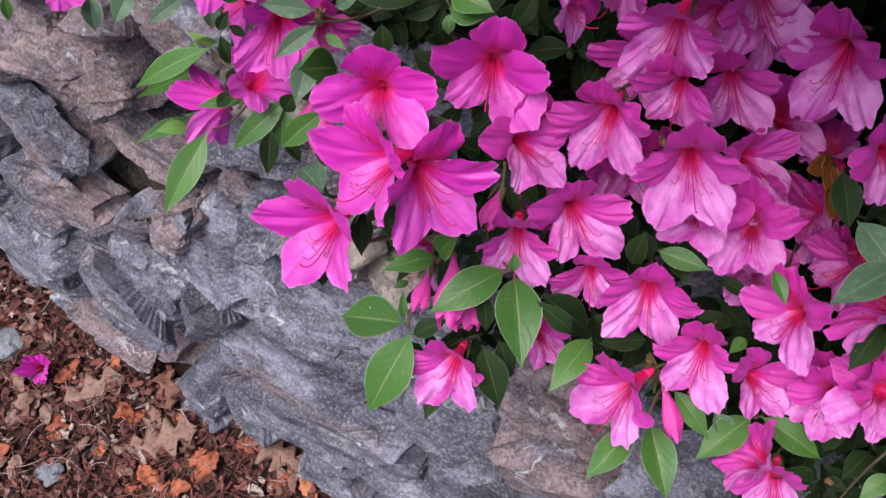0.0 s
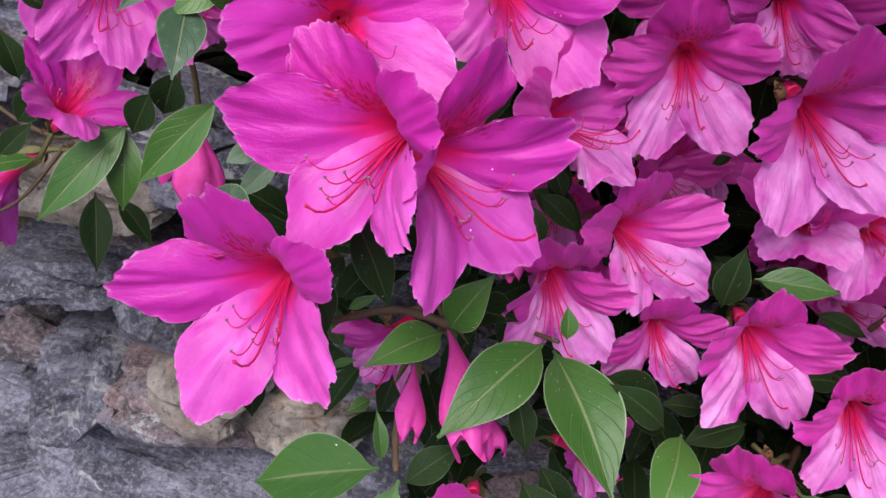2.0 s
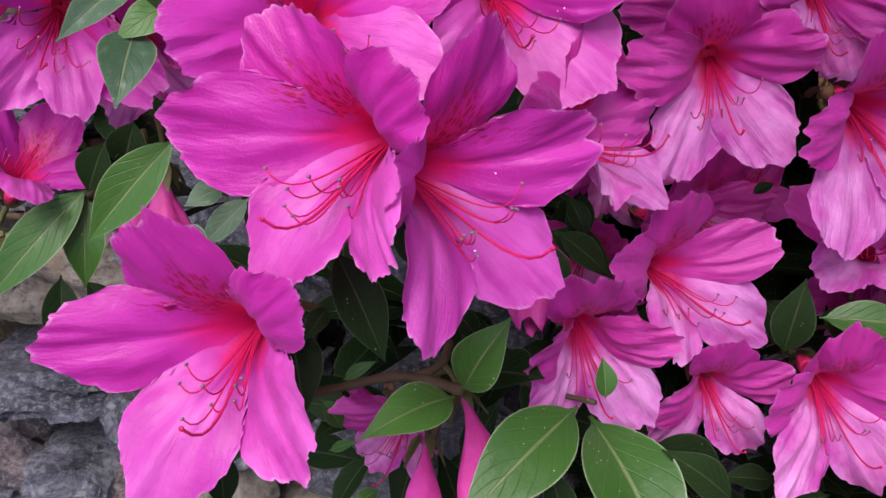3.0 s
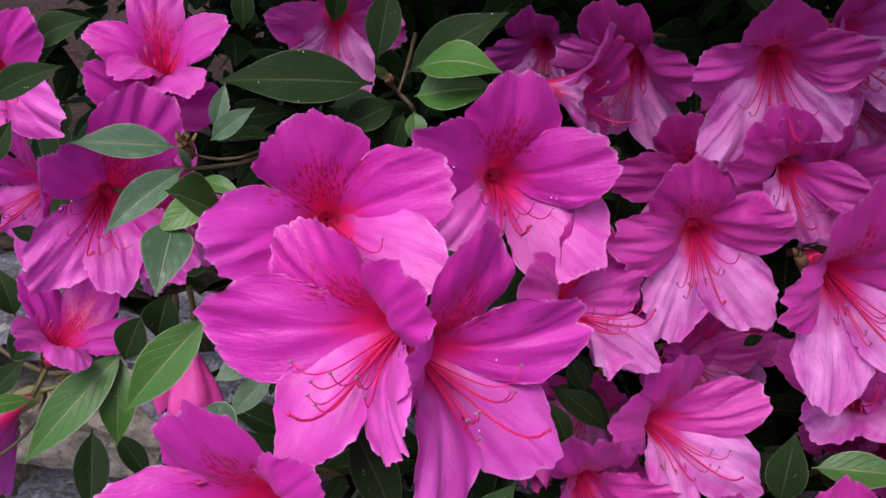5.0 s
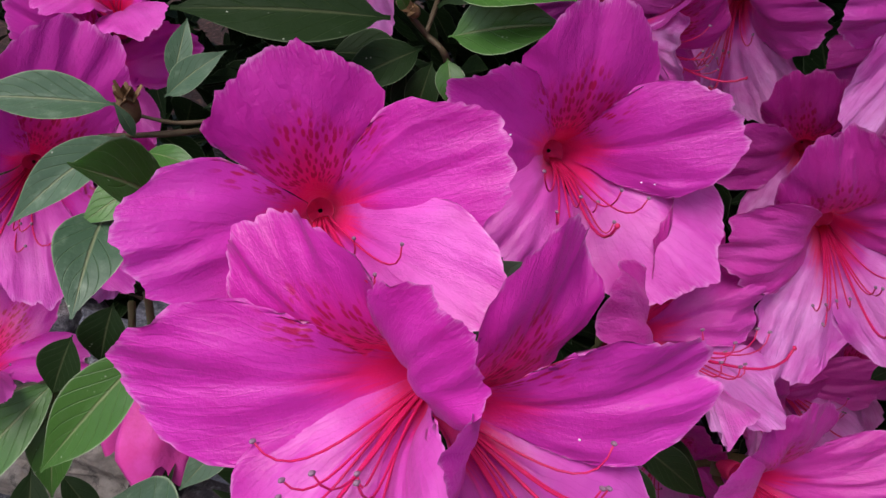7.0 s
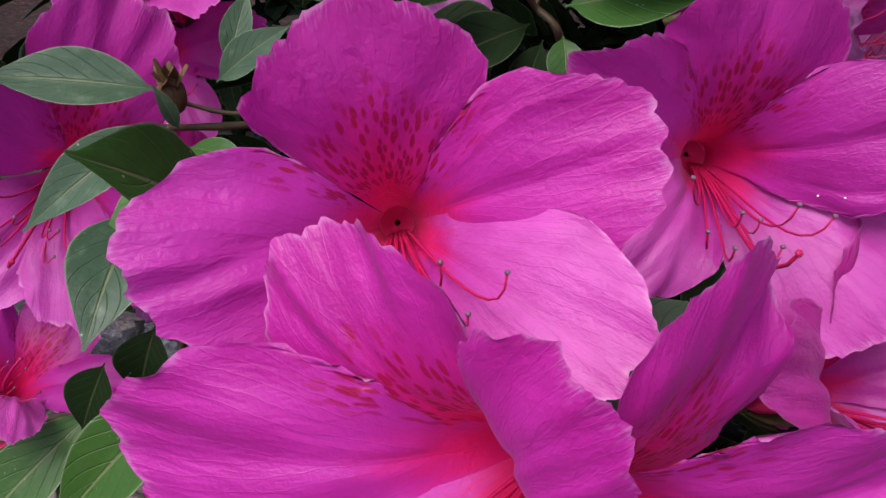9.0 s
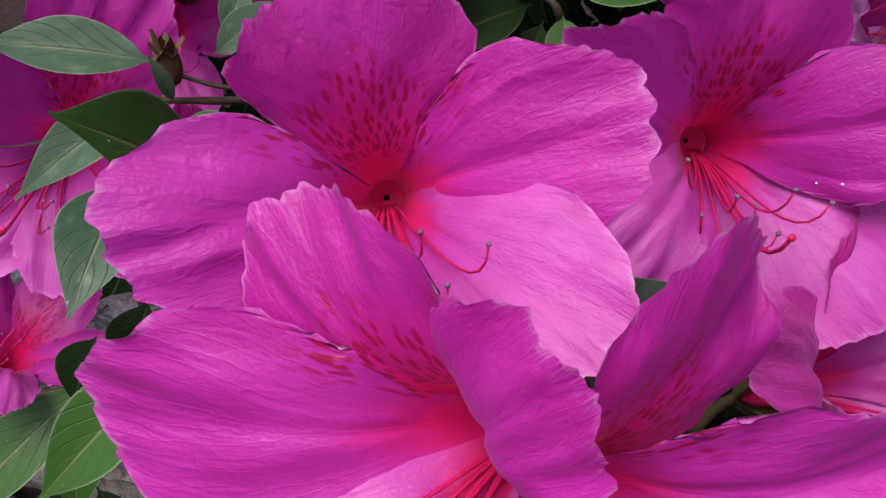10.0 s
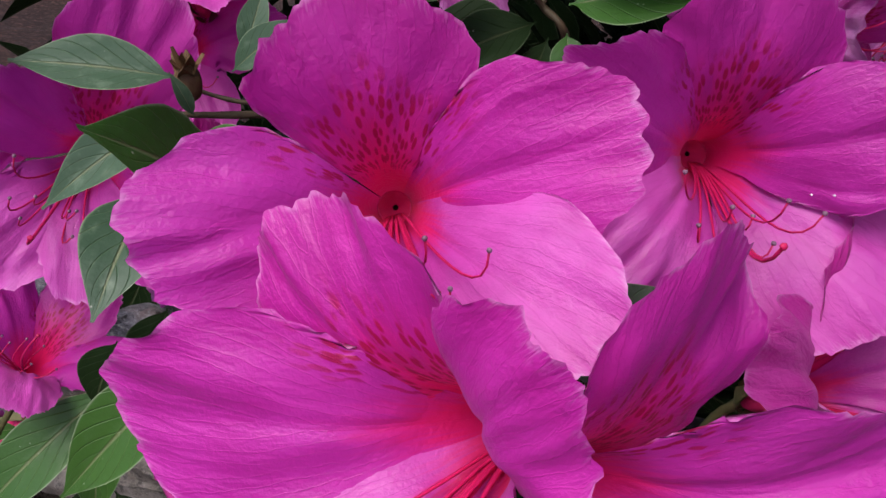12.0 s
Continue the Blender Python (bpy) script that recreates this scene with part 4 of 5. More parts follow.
bloom(-0.0467, 0.4430, 0.6116, 76, -23, -18, 1.02, (0.91, 4.2, -1), (1.06, 6.0, 4), (1.04, 5.9, -2), (0.96, 4.2, -2), (0.97, 4.7, 0))
bloom(0.0269, 0.5214, 0.7976, 106, -15, -26, 0.99, (0.98, 4.6, -4), (0.92, 1.2, 5), (1.12, 7.2, -6), (0.95, 1.5, 5), (0.99, 3.8, 1))
bloom(0.0740, 0.5466, 0.8040, 90, -20, 12, 1.09, (1.0, 4.0, 0), (0.95, 6.8, 4), (1.02, 2.8, -4), (1.07, 7.3, 0), (1.0, 4.0, 0))
bloom(0.1111, 0.5344, 0.7870, 91, -26, -32, 1.11, (1.04, 2.9, -2), (0.86, 3.2, 1), (1.09, 6.7, 7), (1.13, 7.3, -5), (0.9, 6.0, -1))
bloom(0.0391, 0.5168, 0.7686, 94, -3, -18, 0.87, (1.14, 0.4, 27), (1.01, 8.0, -9), (0.71, 4.7, 3), (0.95, -2.3, -3), (0.87, 6.2, -17))
bloom(0.0726, 0.5402, 0.7583, 90, -27, -6, 0.97, (1.07, 2.6, 7), (0.71, 5.0, -2), (0.93, 2.2, 2), (1.11, 7.9, -3), (0.94, 6.8, -5))
bloom(-0.0220, 0.5041, 0.7400, 50, 8, 25, 1.00, (1.0, 4.0, 0), (1.14, 1.3, 7), (0.98, 9.6, -2), (1.04, -0.4, -2), (0.78, -0.4, -3))
bloom(0.0075, 0.5804, 0.7813, 110, -12, -44, 1.05, (1.12, 1.7, -1), (0.91, 0.8, -6), (0.87, -2.1, 14), (1.1, 5.3, 0), (1.06, 7.1, -7))
bloom(-0.0001, 0.6445, 0.7720, 113, -11, -32, 0.91, (1.04, 3.4, 1), (0.96, 5.7, 6), (0.9, 0.3, -7), (1.0, 4.0, 0), (1.0, 4.0, 0))
bloom(0.0962, 0.5220, 0.7288, 58, -9, 26, 0.92, (0.82, 4.1, 12), (0.99, 3.7, -13), (0.97, 6.9, 7), (1.04, 4.1, -7), (1.0, 4.0, 0))
bloom(0.1031, 0.5154, 0.7104, 91, -54, -39, 0.83, (1.0, 4.0, 0), (0.79, -0.1, 6), (1.03, 5.2, -1), (0.94, 4.2, 0), (1.0, 4.6, -5))
bloom(0.0724, 0.5038, 0.7073, 36, -12, -28, 0.98, (1.0, 4.0, 0), (1.0, 4.0, 0), (0.99, 3.9, 1), (0.97, 4.2, -1), (1.0, 4.0, 0))
bloom(0.0967, 0.4957, 0.7063, 53, -24, -15, 1.01, (1.0, 4.0, 0), (1.0, 4.0, 0), (1.02, 4.2, 1), (0.99, 4.1, -1), (1.0, 4.0, 0))
bloom(0.1461, 0.5581, 0.7173, -5, -43, -5, 0.87, (0.92, 0.4, 9), (0.96, 4.4, -3), (0.98, 5.1, -1), (1.0, 2.9, -5), (1.0, 4.0, 0))
bloom(0.1485, 0.5062, 0.7592, 61, -28, 14, 0.95, (1.0, 4.0, 0), (0.97, 5.1, 3), (0.96, 2.7, -3), (1.0, 4.0, 0), (1.0, 4.0, 0))
bloom(0.1469, 0.4887, 0.6925, 102, -17, -74, 0.90, (1.04, 4.5, 3), (0.88, 3.8, 5), (0.97, 1.5, -8), (1.0, 4.0, 0), (1.0, 4.0, 0))
bloom(0.1175, 0.4577, 0.6879, 65, -33, -43, 0.98, (1.04, 4.4, 3), (0.96, 3.9, 3), (0.8, 0.1, -7), (1.13, 5.0, -3), (1.01, 3.6, 4))
bloom(0.1407, 0.4471, 0.7236, -67, -69, 53, 1.02, (1.0, 0.4, -6), (1.07, 3.2, 6), (1.01, 3.8, 0), (1.0, 4.0, 0), (1.0, 4.0, 0))
bloom(0.1543, 0.4343, 0.6494, 60, -39, -16, 0.87, (0.95, 4.8, 0), (0.9, 2.8, -2), (1.05, 4.8, 12), (0.88, 5.0, -10), (1.0, 3.8, 1))
bloom(0.1739, 0.4268, 0.6730, 45, -14, 14, 0.91, (0.92, 3.6, 9), (0.91, 5.0, -8), (1.03, 3.9, -1), (1.0, 4.0, 0), (1.0, 4.0, 0))
bloom(0.1236, 0.4161, 0.6124, -21, -66, 9, 0.90, (0.88, -2.4, -3), (1.02, 3.2, 5), (1.01, 3.4, 1), (1.01, 3.8, -3), (1.0, 4.0, 0))
bloom(0.1368, 0.4006, 0.6058, 75, -31, -15, 0.88, (0.99, 4.0, -9), (1.02, 6.8, 5), (0.95, 0.1, -7), (1.0, 4.0, 0), (0.88, 2.2, 10))
bloom(-0.0069, 0.5645, 0.7797, 85, 58, 47, 0.91, (1.0, 4.0, 0), (1.0, 4.0, 0), (1.03, 3.7, 3), (0.91, 4.6, 3), (0.97, 0.3, -6))
bloom(-0.1386, 0.5831, 0.7224, 90, -6, 13, 0.87, (1.03, 3.0, 1), (1.0, 4.0, 0), (1.0, 4.0, 0), (0.83, -1.5, 3), (0.98, 5.8, -4))
bloom(-0.1441, 0.5928, 0.7819, 39, -4, -1, 0.88, (1.02, 4.8, 2), (0.95, 0.8, 6), (0.86, 6.4, 0), (0.99, 3.3, -7), (1.0, 3.4, -2))
bloom(-0.1861, 0.5516, 0.7803, 83, -28, -3, 0.96, (1.0, 4.0, 0), (1.0, 4.0, 0), (1.0, 4.0, 0), (0.97, 4.0, 1), (0.97, 4.3, -1))
bloom(-0.0863, 0.6182, 0.7832, 106, 7, -6, 0.91, (1.0, 4.0, 0), (1.01, 5.9, 8), (0.77, -2.3, -11), (1.0, 4.0, 0), (1.07, 3.1, 3))
bloom(-0.0705, 0.4996, 0.6400, 100, -17, -44, 0.84, (0.99, 4.2, 0), (0.89, 1.7, 1), (0.96, 1.2, 0), (1.0, 4.0, 0), (1.0, 4.0, 0))
bloom(-0.3397, 0.6866, 0.6431, 27, 7, 46, 0.87, (1.0, 4.0, 0), (1.0, 4.0, 0), (0.95, 5.5, 9), (0.86, 2.5, -9), (1.0, 4.0, 0))
bloom(-0.1713, 0.5648, 0.6985, 11, 29, -17, 0.87, (1.0, 4.0, 0), (1.0, 4.0, 0), (0.89, 3.8, 9), (0.92, 4.9, -9), (1.0, 4.0, 0))
bloom(-0.1560, 0.5540, 0.7430, 79, 32, 4, 1.10, (1.29, 0.5, 9), (0.78, 4.3, -1), (1.04, 3.6, 22), (0.86, 4.5, -1), (1.02, 7.3, -28))
bloom(0.0369, 0.5471, 0.6819, 75, 5, 18, 0.82, (1.0, 4.0, 0), (1.02, 4.2, 4), (0.85, 3.2, 1), (0.93, 0.8, -5), (1.0, 4.0, 0))
bloom(0.1435, 0.5353, 0.6836, 77, -66, -44, 0.90, (1.0, 4.0, 0), (1.0, 4.0, 0), (0.9, 1.0, 2), (0.97, 5.2, -2), (1.0, 4.0, 0))
bloom(0.1187, 0.5219, 0.6580, 31, 15, 0, 0.87, (1.0, 4.0, 0), (1.0, 4.0, 0), (0.97, 5.5, 4), (0.85, 1.1, -4), (1.0, 4.0, 0))
bloom(0.0114, 0.4740, 0.6110, 58, 7, 26, 0.77, (0.9, 3.9, 8), (0.96, 4.2, -6), (0.91, 4.7, 3), (0.96, 1.9, -6), (1.0, 4.0, 0))
bloom(0.0221, 0.5688, 0.6887, 98, -9, 2, 0.88, (1.0, 4.0, 0), (1.0, 5.7, 5), (0.75, 1.1, 5), (1.02, 4.7, -9), (1.0, 4.0, 0))
bloom(0.0721, 0.5628, 0.6839, 46, 13, -30, 0.77, (1.0, 4.0, 0), (1.0, 4.0, 0), (0.94, 5.1, 8), (0.9, 2.9, -8), (0.9, 2.5, 0))
bloom(0.0983, 0.5281, 0.6660, 14, -47, -37, 0.73, (1.0, 4.0, 0), (0.85, -2.4, 3), (0.84, 5.8, 4), (1.01, 2.9, -7), (1.0, 4.0, 0))
bloom(0.0048, 0.5258, 0.6548, 104, 10, -16, 0.74, (1.0, 4.0, 0), (1.02, 2.7, -1), (0.91, 2.1, 2), (0.89, -1.4, -2), (0.97, 2.8, 1))
bloom(-0.1869, 0.5770, 0.7367, 94, 17, -43, 0.91, (1.01, -0.7, -7), (1.0, 4.0, 0), (0.95, -2.5, 8), (1.0, 4.0, 0), (0.98, 5.8, -1))
bloom(-0.2183, 0.6115, 0.6246, 135, -34, -128, 1.12, (1.0, 7.0, 2), (1.0, 7.0, -4), (1.0, 8.0, 2), (1.02, 7.0, -3), (1.0, 6.0, 3))

# half-hidden flowers deeper in the bush
bloom(0.0903, 0.5556, 0.7840, 96, -12, 24, 0.95, (0.95, 1.7, -2), (0.93, 1.5, -2), (1.10, 6.6, 4), (0.95, 4.8, -4), (0.94, 1.7, -5))
bloom(0.0550, 0.5571, 0.7817, 111, -14, -34, 0.95, (1.08, 2.4, -3), (1.04, 6.1, 6), (1.09, 1.6, 2), (1.05, 4.5, -5), (1.00, 1.6, 7))
bloom(0.0470, 0.5451, 0.6882, 72, 4, 12, 0.90, (1.10, 5.0, 6), (1.09, 4.6, -1), (1.03, 4.0, -5), (0.97, 6.7, -7), (0.91, 5.4, -4))
bloom(0.1472, 0.5263, 0.6839, 76, -72, -51, 0.90, (1.12, 2.4, -1), (0.94, 5.4, -4), (0.98, 6.2, -3), (1.02, 7.3, -6), (0.91, 2.6, 4))
bloom(0.1083, 0.5248, 0.6669, 57, -29, -27, 0.90, (0.94, 4.2, -7), (1.05, 7.3, 7), (1.06, 7.7, -8), (0.96, 7.8, 4), (0.99, 7.6, 2))
bloom(0.1172, 0.5555, 0.7294, 44, -20, 13, 0.95, (1.00, 2.0, -2), (1.11, 3.3, -8), (0.91, 2.2, 5), (0.98, 3.0, -6), (1.12, 4.0, -5))
bloom(0.1557, 0.4974, 0.6876, 97, -23, -58, 0.90, (1.05, 2.0, -7), (1.01, 2.7, 8), (0.93, 4.7, 4), (0.99, 7.9, -0), (0.95, 3.9, -7))
bloom(0.1212, 0.5057, 0.6572, 53, -17, -5, 0.85, (1.08, 4.5, -7), (0.96, 2.7, -5), (0.95, 7.1, -6), (0.91, 7.5, 1), (1.12, 3.8, 6))
bloom(0.1540, 0.4435, 0.6435, 66, -28, -33, 0.90, (1.01, 1.7, -5), (1.09, 7.3, 7), (0.97, 5.6, 5), (1.04, 6.7, 0), (1.04, 5.8, -4))
bloom(0.1664, 0.4303, 0.6727, 45, -29, -35, 0.95, (1.11, 7.7, 3), (0.91, 7.3, -6), (1.11, 5.7, -7), (0.94, 5.4, 1), (1.06, 7.5, -5))
bloom(0.0286, 0.5544, 0.7523, 92, -13, -26, 0.95, (1.09, 1.8, 5), (1.07, 7.1, 1), (1.09, 2.4, 3), (0.97, 7.2, 4), (1.00, 4.7, -8))
bloom(-0.0055, 0.5333, 0.6764, 100, 21, -32, 0.85, (1.09, 5.3, -6), (0.98, 6.4, 0), (0.90, 6.9, 5), (0.92, 4.8, -2), (1.07, 3.2, -4))
bloom(-0.1468, 0.5987, 0.7587, 66, 12, 8, 0.95, (1.02, 3.1, 4), (0.95, 5.2, -3), (1.05, 6.0, 5), (1.00, 3.4, -6), (0.97, 4.8, 2))

# leaves
leaf(-0.218, 0.634, 0.656, -0.233, 0.632, 0.666, 0.54, -0.50, 0.68, 0.30, 'young')
leaf(-0.215, 0.634, 0.659, -0.225, 0.620, 0.671, 0.80, -0.03, 0.60, 0.25, 'young')
leaf(-0.194, 0.570, 0.747, -0.194, 0.564, 0.730, 0.25, -0.90, 0.34, 0.50, 'grey')
leaf(-0.244, 0.666, 0.666, -0.265, 0.650, 0.654, 0.04, -0.66, 0.75, 0.40, 'grey')
leaf(-0.236, 0.652, 0.644, -0.238, 0.637, 0.626, 0.16, -0.76, 0.63, 0.35, 'fresh')
leaf(-0.218, 0.608, 0.618, -0.233, 0.600, 0.624, 0.49, -0.31, 0.81, 0.30, 'fresh')
leaf(-0.230, 0.598, 0.616, -0.248, 0.587, 0.620, 0.37, -0.35, 0.86, 0.45, 'young')
leaf(-0.194, 0.600, 0.645, -0.218, 0.588, 0.647, 0.30, -0.41, 0.86, 0.30, 'fresh')
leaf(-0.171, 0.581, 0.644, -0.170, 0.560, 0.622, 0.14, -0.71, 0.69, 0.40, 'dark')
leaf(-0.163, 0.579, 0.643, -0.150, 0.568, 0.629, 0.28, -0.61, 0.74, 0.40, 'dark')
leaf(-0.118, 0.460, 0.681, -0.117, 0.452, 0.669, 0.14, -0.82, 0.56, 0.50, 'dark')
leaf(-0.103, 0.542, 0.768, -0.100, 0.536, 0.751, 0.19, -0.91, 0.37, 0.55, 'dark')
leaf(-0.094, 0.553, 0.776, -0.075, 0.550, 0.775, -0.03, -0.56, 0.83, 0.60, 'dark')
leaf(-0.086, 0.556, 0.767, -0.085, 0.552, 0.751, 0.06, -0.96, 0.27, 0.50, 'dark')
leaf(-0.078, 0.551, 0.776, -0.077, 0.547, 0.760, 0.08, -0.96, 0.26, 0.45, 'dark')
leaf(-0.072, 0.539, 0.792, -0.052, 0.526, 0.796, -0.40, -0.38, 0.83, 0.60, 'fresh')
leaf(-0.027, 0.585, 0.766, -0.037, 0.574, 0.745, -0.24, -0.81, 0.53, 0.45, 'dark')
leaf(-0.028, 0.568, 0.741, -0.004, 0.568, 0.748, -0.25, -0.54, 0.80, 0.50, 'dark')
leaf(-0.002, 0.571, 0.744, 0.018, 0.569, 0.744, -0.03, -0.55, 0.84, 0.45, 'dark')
leaf(-0.323, 0.694, 0.634, -0.319, 0.681, 0.612, 0.36, -0.77, 0.52, 0.55, 'grey')
leaf(-0.295, 0.698, 0.638, -0.302, 0.679, 0.624, 0.20, -0.64, 0.74, 0.60, 'grey')
leaf(-0.300, 0.562, 0.736, -0.301, 0.559, 0.721, 0.39, -0.91, 0.18, 0.40, 'fresh')
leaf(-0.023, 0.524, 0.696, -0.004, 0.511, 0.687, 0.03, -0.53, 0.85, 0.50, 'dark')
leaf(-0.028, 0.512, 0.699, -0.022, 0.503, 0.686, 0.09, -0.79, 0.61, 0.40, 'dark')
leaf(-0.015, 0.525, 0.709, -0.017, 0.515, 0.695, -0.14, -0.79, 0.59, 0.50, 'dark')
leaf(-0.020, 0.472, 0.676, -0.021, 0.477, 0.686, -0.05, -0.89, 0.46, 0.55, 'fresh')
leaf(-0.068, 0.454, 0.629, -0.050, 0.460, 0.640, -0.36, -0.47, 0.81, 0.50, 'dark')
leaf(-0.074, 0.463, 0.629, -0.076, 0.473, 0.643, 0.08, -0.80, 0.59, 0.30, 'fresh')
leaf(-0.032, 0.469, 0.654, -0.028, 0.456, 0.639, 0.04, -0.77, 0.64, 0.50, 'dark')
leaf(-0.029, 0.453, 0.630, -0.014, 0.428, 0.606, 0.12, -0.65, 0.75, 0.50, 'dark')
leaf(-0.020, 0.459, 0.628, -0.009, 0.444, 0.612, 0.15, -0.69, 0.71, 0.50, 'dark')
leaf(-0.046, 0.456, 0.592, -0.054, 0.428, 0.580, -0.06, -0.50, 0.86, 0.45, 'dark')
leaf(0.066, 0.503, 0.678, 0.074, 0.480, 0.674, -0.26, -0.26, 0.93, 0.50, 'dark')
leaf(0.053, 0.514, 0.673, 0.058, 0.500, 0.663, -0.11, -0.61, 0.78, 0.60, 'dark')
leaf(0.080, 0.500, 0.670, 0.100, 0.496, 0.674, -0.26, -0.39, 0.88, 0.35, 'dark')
leaf(0.062, 0.425, 0.607, 0.036, 0.397, 0.597, -0.13, -0.22, 0.97, 0.42, 'fresh')
leaf(0.070, 0.429, 0.610, 0.080, 0.389, 0.600, -0.19, -0.29, 0.94, 0.45, 'fresh')
leaf(0.082, 0.447, 0.618, 0.104, 0.424, 0.608, -0.08, -0.46, 0.89, 0.38, 'fresh')
leaf(0.108, 0.441, 0.608, 0.121, 0.429, 0.600, 0.02, -0.55, 0.83, 0.60, 'grey')
leaf(0.131, 0.441, 0.609, 0.100, 0.417, 0.596, -0.21, -0.25, 0.95, 0.45, 'fresh')
leaf(0.133, 0.439, 0.614, 0.168, 0.420, 0.608, -0.06, -0.41, 0.91, 0.42, 'fresh')
leaf(0.126, 0.503, 0.750, 0.131, 0.478, 0.737, -0.31, -0.47, 0.83, 0.50, 'dark')
leaf(0.129, 0.475, 0.747, 0.145, 0.445, 0.744, -0.39, -0.30, 0.87, 0.50, 'grey')
leaf(0.142, 0.450, 0.748, 0.110, 0.429, 0.743, -0.03, -0.18, 0.98, 0.42, 'grey')
leaf(0.104, 0.469, 0.710, 0.110, 0.452, 0.705, -0.27, -0.40, 0.88, 0.40, 'fresh')
leaf(0.099, 0.500, 0.658, 0.117, 0.488, 0.657, -0.19, -0.42, 0.89, 0.40, 'dark')
leaf(0.158, 0.449, 0.704, 0.142, 0.427, 0.693, -0.27, -0.25, 0.93, 0.50, 'dark')
leaf(0.167, 0.409, 0.606, 0.176, 0.401, 0.613, -0.62, -0.03, 0.79, 0.60, 'dark')
leaf(0.181, 0.397, 0.648, 0.166, 0.386, 0.639, -0.34, -0.25, 0.91, 0.50, 'fresh')
leaf(0.096, 0.574, 0.714, 0.094, 0.561, 0.704, -0.25, -0.55, 0.80, 0.50, 'dark')
leaf(0.064, 0.468, 0.633, 0.037, 0.464, 0.629, -0.10, -0.33, 0.94, 0.45, 'dark')
leaf(0.050, 0.476, 0.632, 0.033, 0.479, 0.633, 0.00, -0.39, 0.92, 0.50, 'dark')
leaf(0.092, 0.486, 0.635, 0.116, 0.484, 0.635, -0.02, -0.39, 0.92, 0.45, 'dark')
leaf(0.107, 0.457, 0.664, 0.097, 0.447, 0.663, -0.01, -0.12, 0.99, 0.50, 'fresh')
leaf(0.172, 0.538, 0.665, 0.158, 0.540, 0.666, -0.02, -0.47, 0.88, 0.50, 'dark')
leaf(0.161, 0.430, 0.584, 0.181, 0.421, 0.578, 0.06, -0.45, 0.89, 0.50, 'dark')
leaf(0.188, 0.438, 0.591, 0.169, 0.434, 0.587, -0.15, -0.24, 0.96, 0.50, 'dark')
leaf(-0.083, 0.543, 0.786, -0.124, 0.539, 0.787, 0.08, -0.75, 0.65, 0.38, 'dark')
leaf(-0.072, 0.552, 0.787, -0.047, 0.544, 0.808, -0.55, -0.74, 0.39, 0.38, 'dark')
leaf(-0.072, 0.539, 0.784, -0.052, 0.531, 0.790, -0.45, -0.67, 0.59, 0.60, 'fresh')
leaf(-0.075, 0.549, 0.779, -0.093, 0.544, 0.771, -0.10, -0.74, 0.67, 0.50, 'dark')
leaf(-0.073, 0.547, 0.777, -0.076, 0.547, 0.763, -0.33, -0.94, 0.10, 0.50, 'dark')
leaf(-0.071, 0.542, 0.779, -0.070, 0.537, 0.770, -0.12, -0.88, 0.45, 0.60, 'fresh')
leaf(-0.078, 0.570, 0.786, -0.074, 0.580, 0.808, -0.16, -0.89, 0.42, 0.45, 'dark')
leaf(-0.080, 0.543, 0.788, -0.083, 0.540, 0.792, 0.50, -0.84, -0.22, 0.50, 'fresh')
leaf(-0.118, 0.589, 0.803, -0.118, 0.588, 0.789, 0.01, -1.00, 0.08, 0.50, 'dark')
leaf(-0.088, 0.593, 0.805, -0.089, 0.598, 0.791, -0.23, -0.92, -0.33, 0.50, 'dark')
leaf(-0.136, 0.549, 0.764, -0.163, 0.546, 0.766, 0.14, -0.72, 0.68, 0.38, 'grey')
leaf(-0.134, 0.545, 0.759, -0.154, 0.531, 0.746, 0.04, -0.72, 0.69, 0.34, 'grey')
leaf(-0.126, 0.532, 0.756, -0.140, 0.525, 0.749, -0.02, -0.72, 0.69, 0.50, 'fresh')
leaf(-0.130, 0.541, 0.757, -0.118, 0.532, 0.757, -0.34, -0.50, 0.80, 0.35, 'fresh')
leaf(-0.127, 0.552, 0.765, -0.115, 0.550, 0.776, -0.48, -0.81, 0.34, 0.40, 'grey')
leaf(-0.126, 0.559, 0.766, -0.123, 0.563, 0.779, -0.07, -0.96, 0.26, 0.40, 'grey')
leaf(-0.132, 0.544, 0.759, -0.135, 0.541, 0.767, 0.60, -0.80, -0.04, 0.30, 'grey')
leaf(-0.172, 0.556, 0.789, -0.157, 0.551, 0.798, -0.51, -0.76, 0.40, 0.50, 'dark')
leaf(-0.176, 0.526, 0.783, -0.159, 0.521, 0.793, -0.49, -0.77, 0.42, 0.40, 'dark')
leaf(-0.176, 0.519, 0.769, -0.171, 0.522, 0.779, 0.00, -0.94, 0.34, 0.50, 'dark')
leaf(-0.128, 0.482, 0.719, -0.117, 0.476, 0.712, 0.13, -0.63, 0.77, 0.40, 'grey')
leaf(-0.116, 0.508, 0.719, -0.125, 0.503, 0.717, 0.07, -0.56, 0.82, 0.60, 'grey')
leaf(-0.110, 0.505, 0.718, -0.122, 0.500, 0.707, -0.24, -0.72, 0.65, 0.40, 'grey')
leaf(-0.024, 0.515, 0.701, -0.009, 0.506, 0.692, 0.00, -0.73, 0.69, 0.45, 'dark')
leaf(0.049, 0.585, 0.814, 0.057, 0.573, 0.806, -0.45, -0.69, 0.57, 0.50, 'dark')
leaf(-0.147, 0.542, 0.714, -0.153, 0.542, 0.698, -0.31, -0.94, 0.13, 0.60, 'dark')
leaf(-0.140, 0.552, 0.716, -0.144, 0.551, 0.700, -0.17, -0.98, 0.10, 0.70, 'dark')
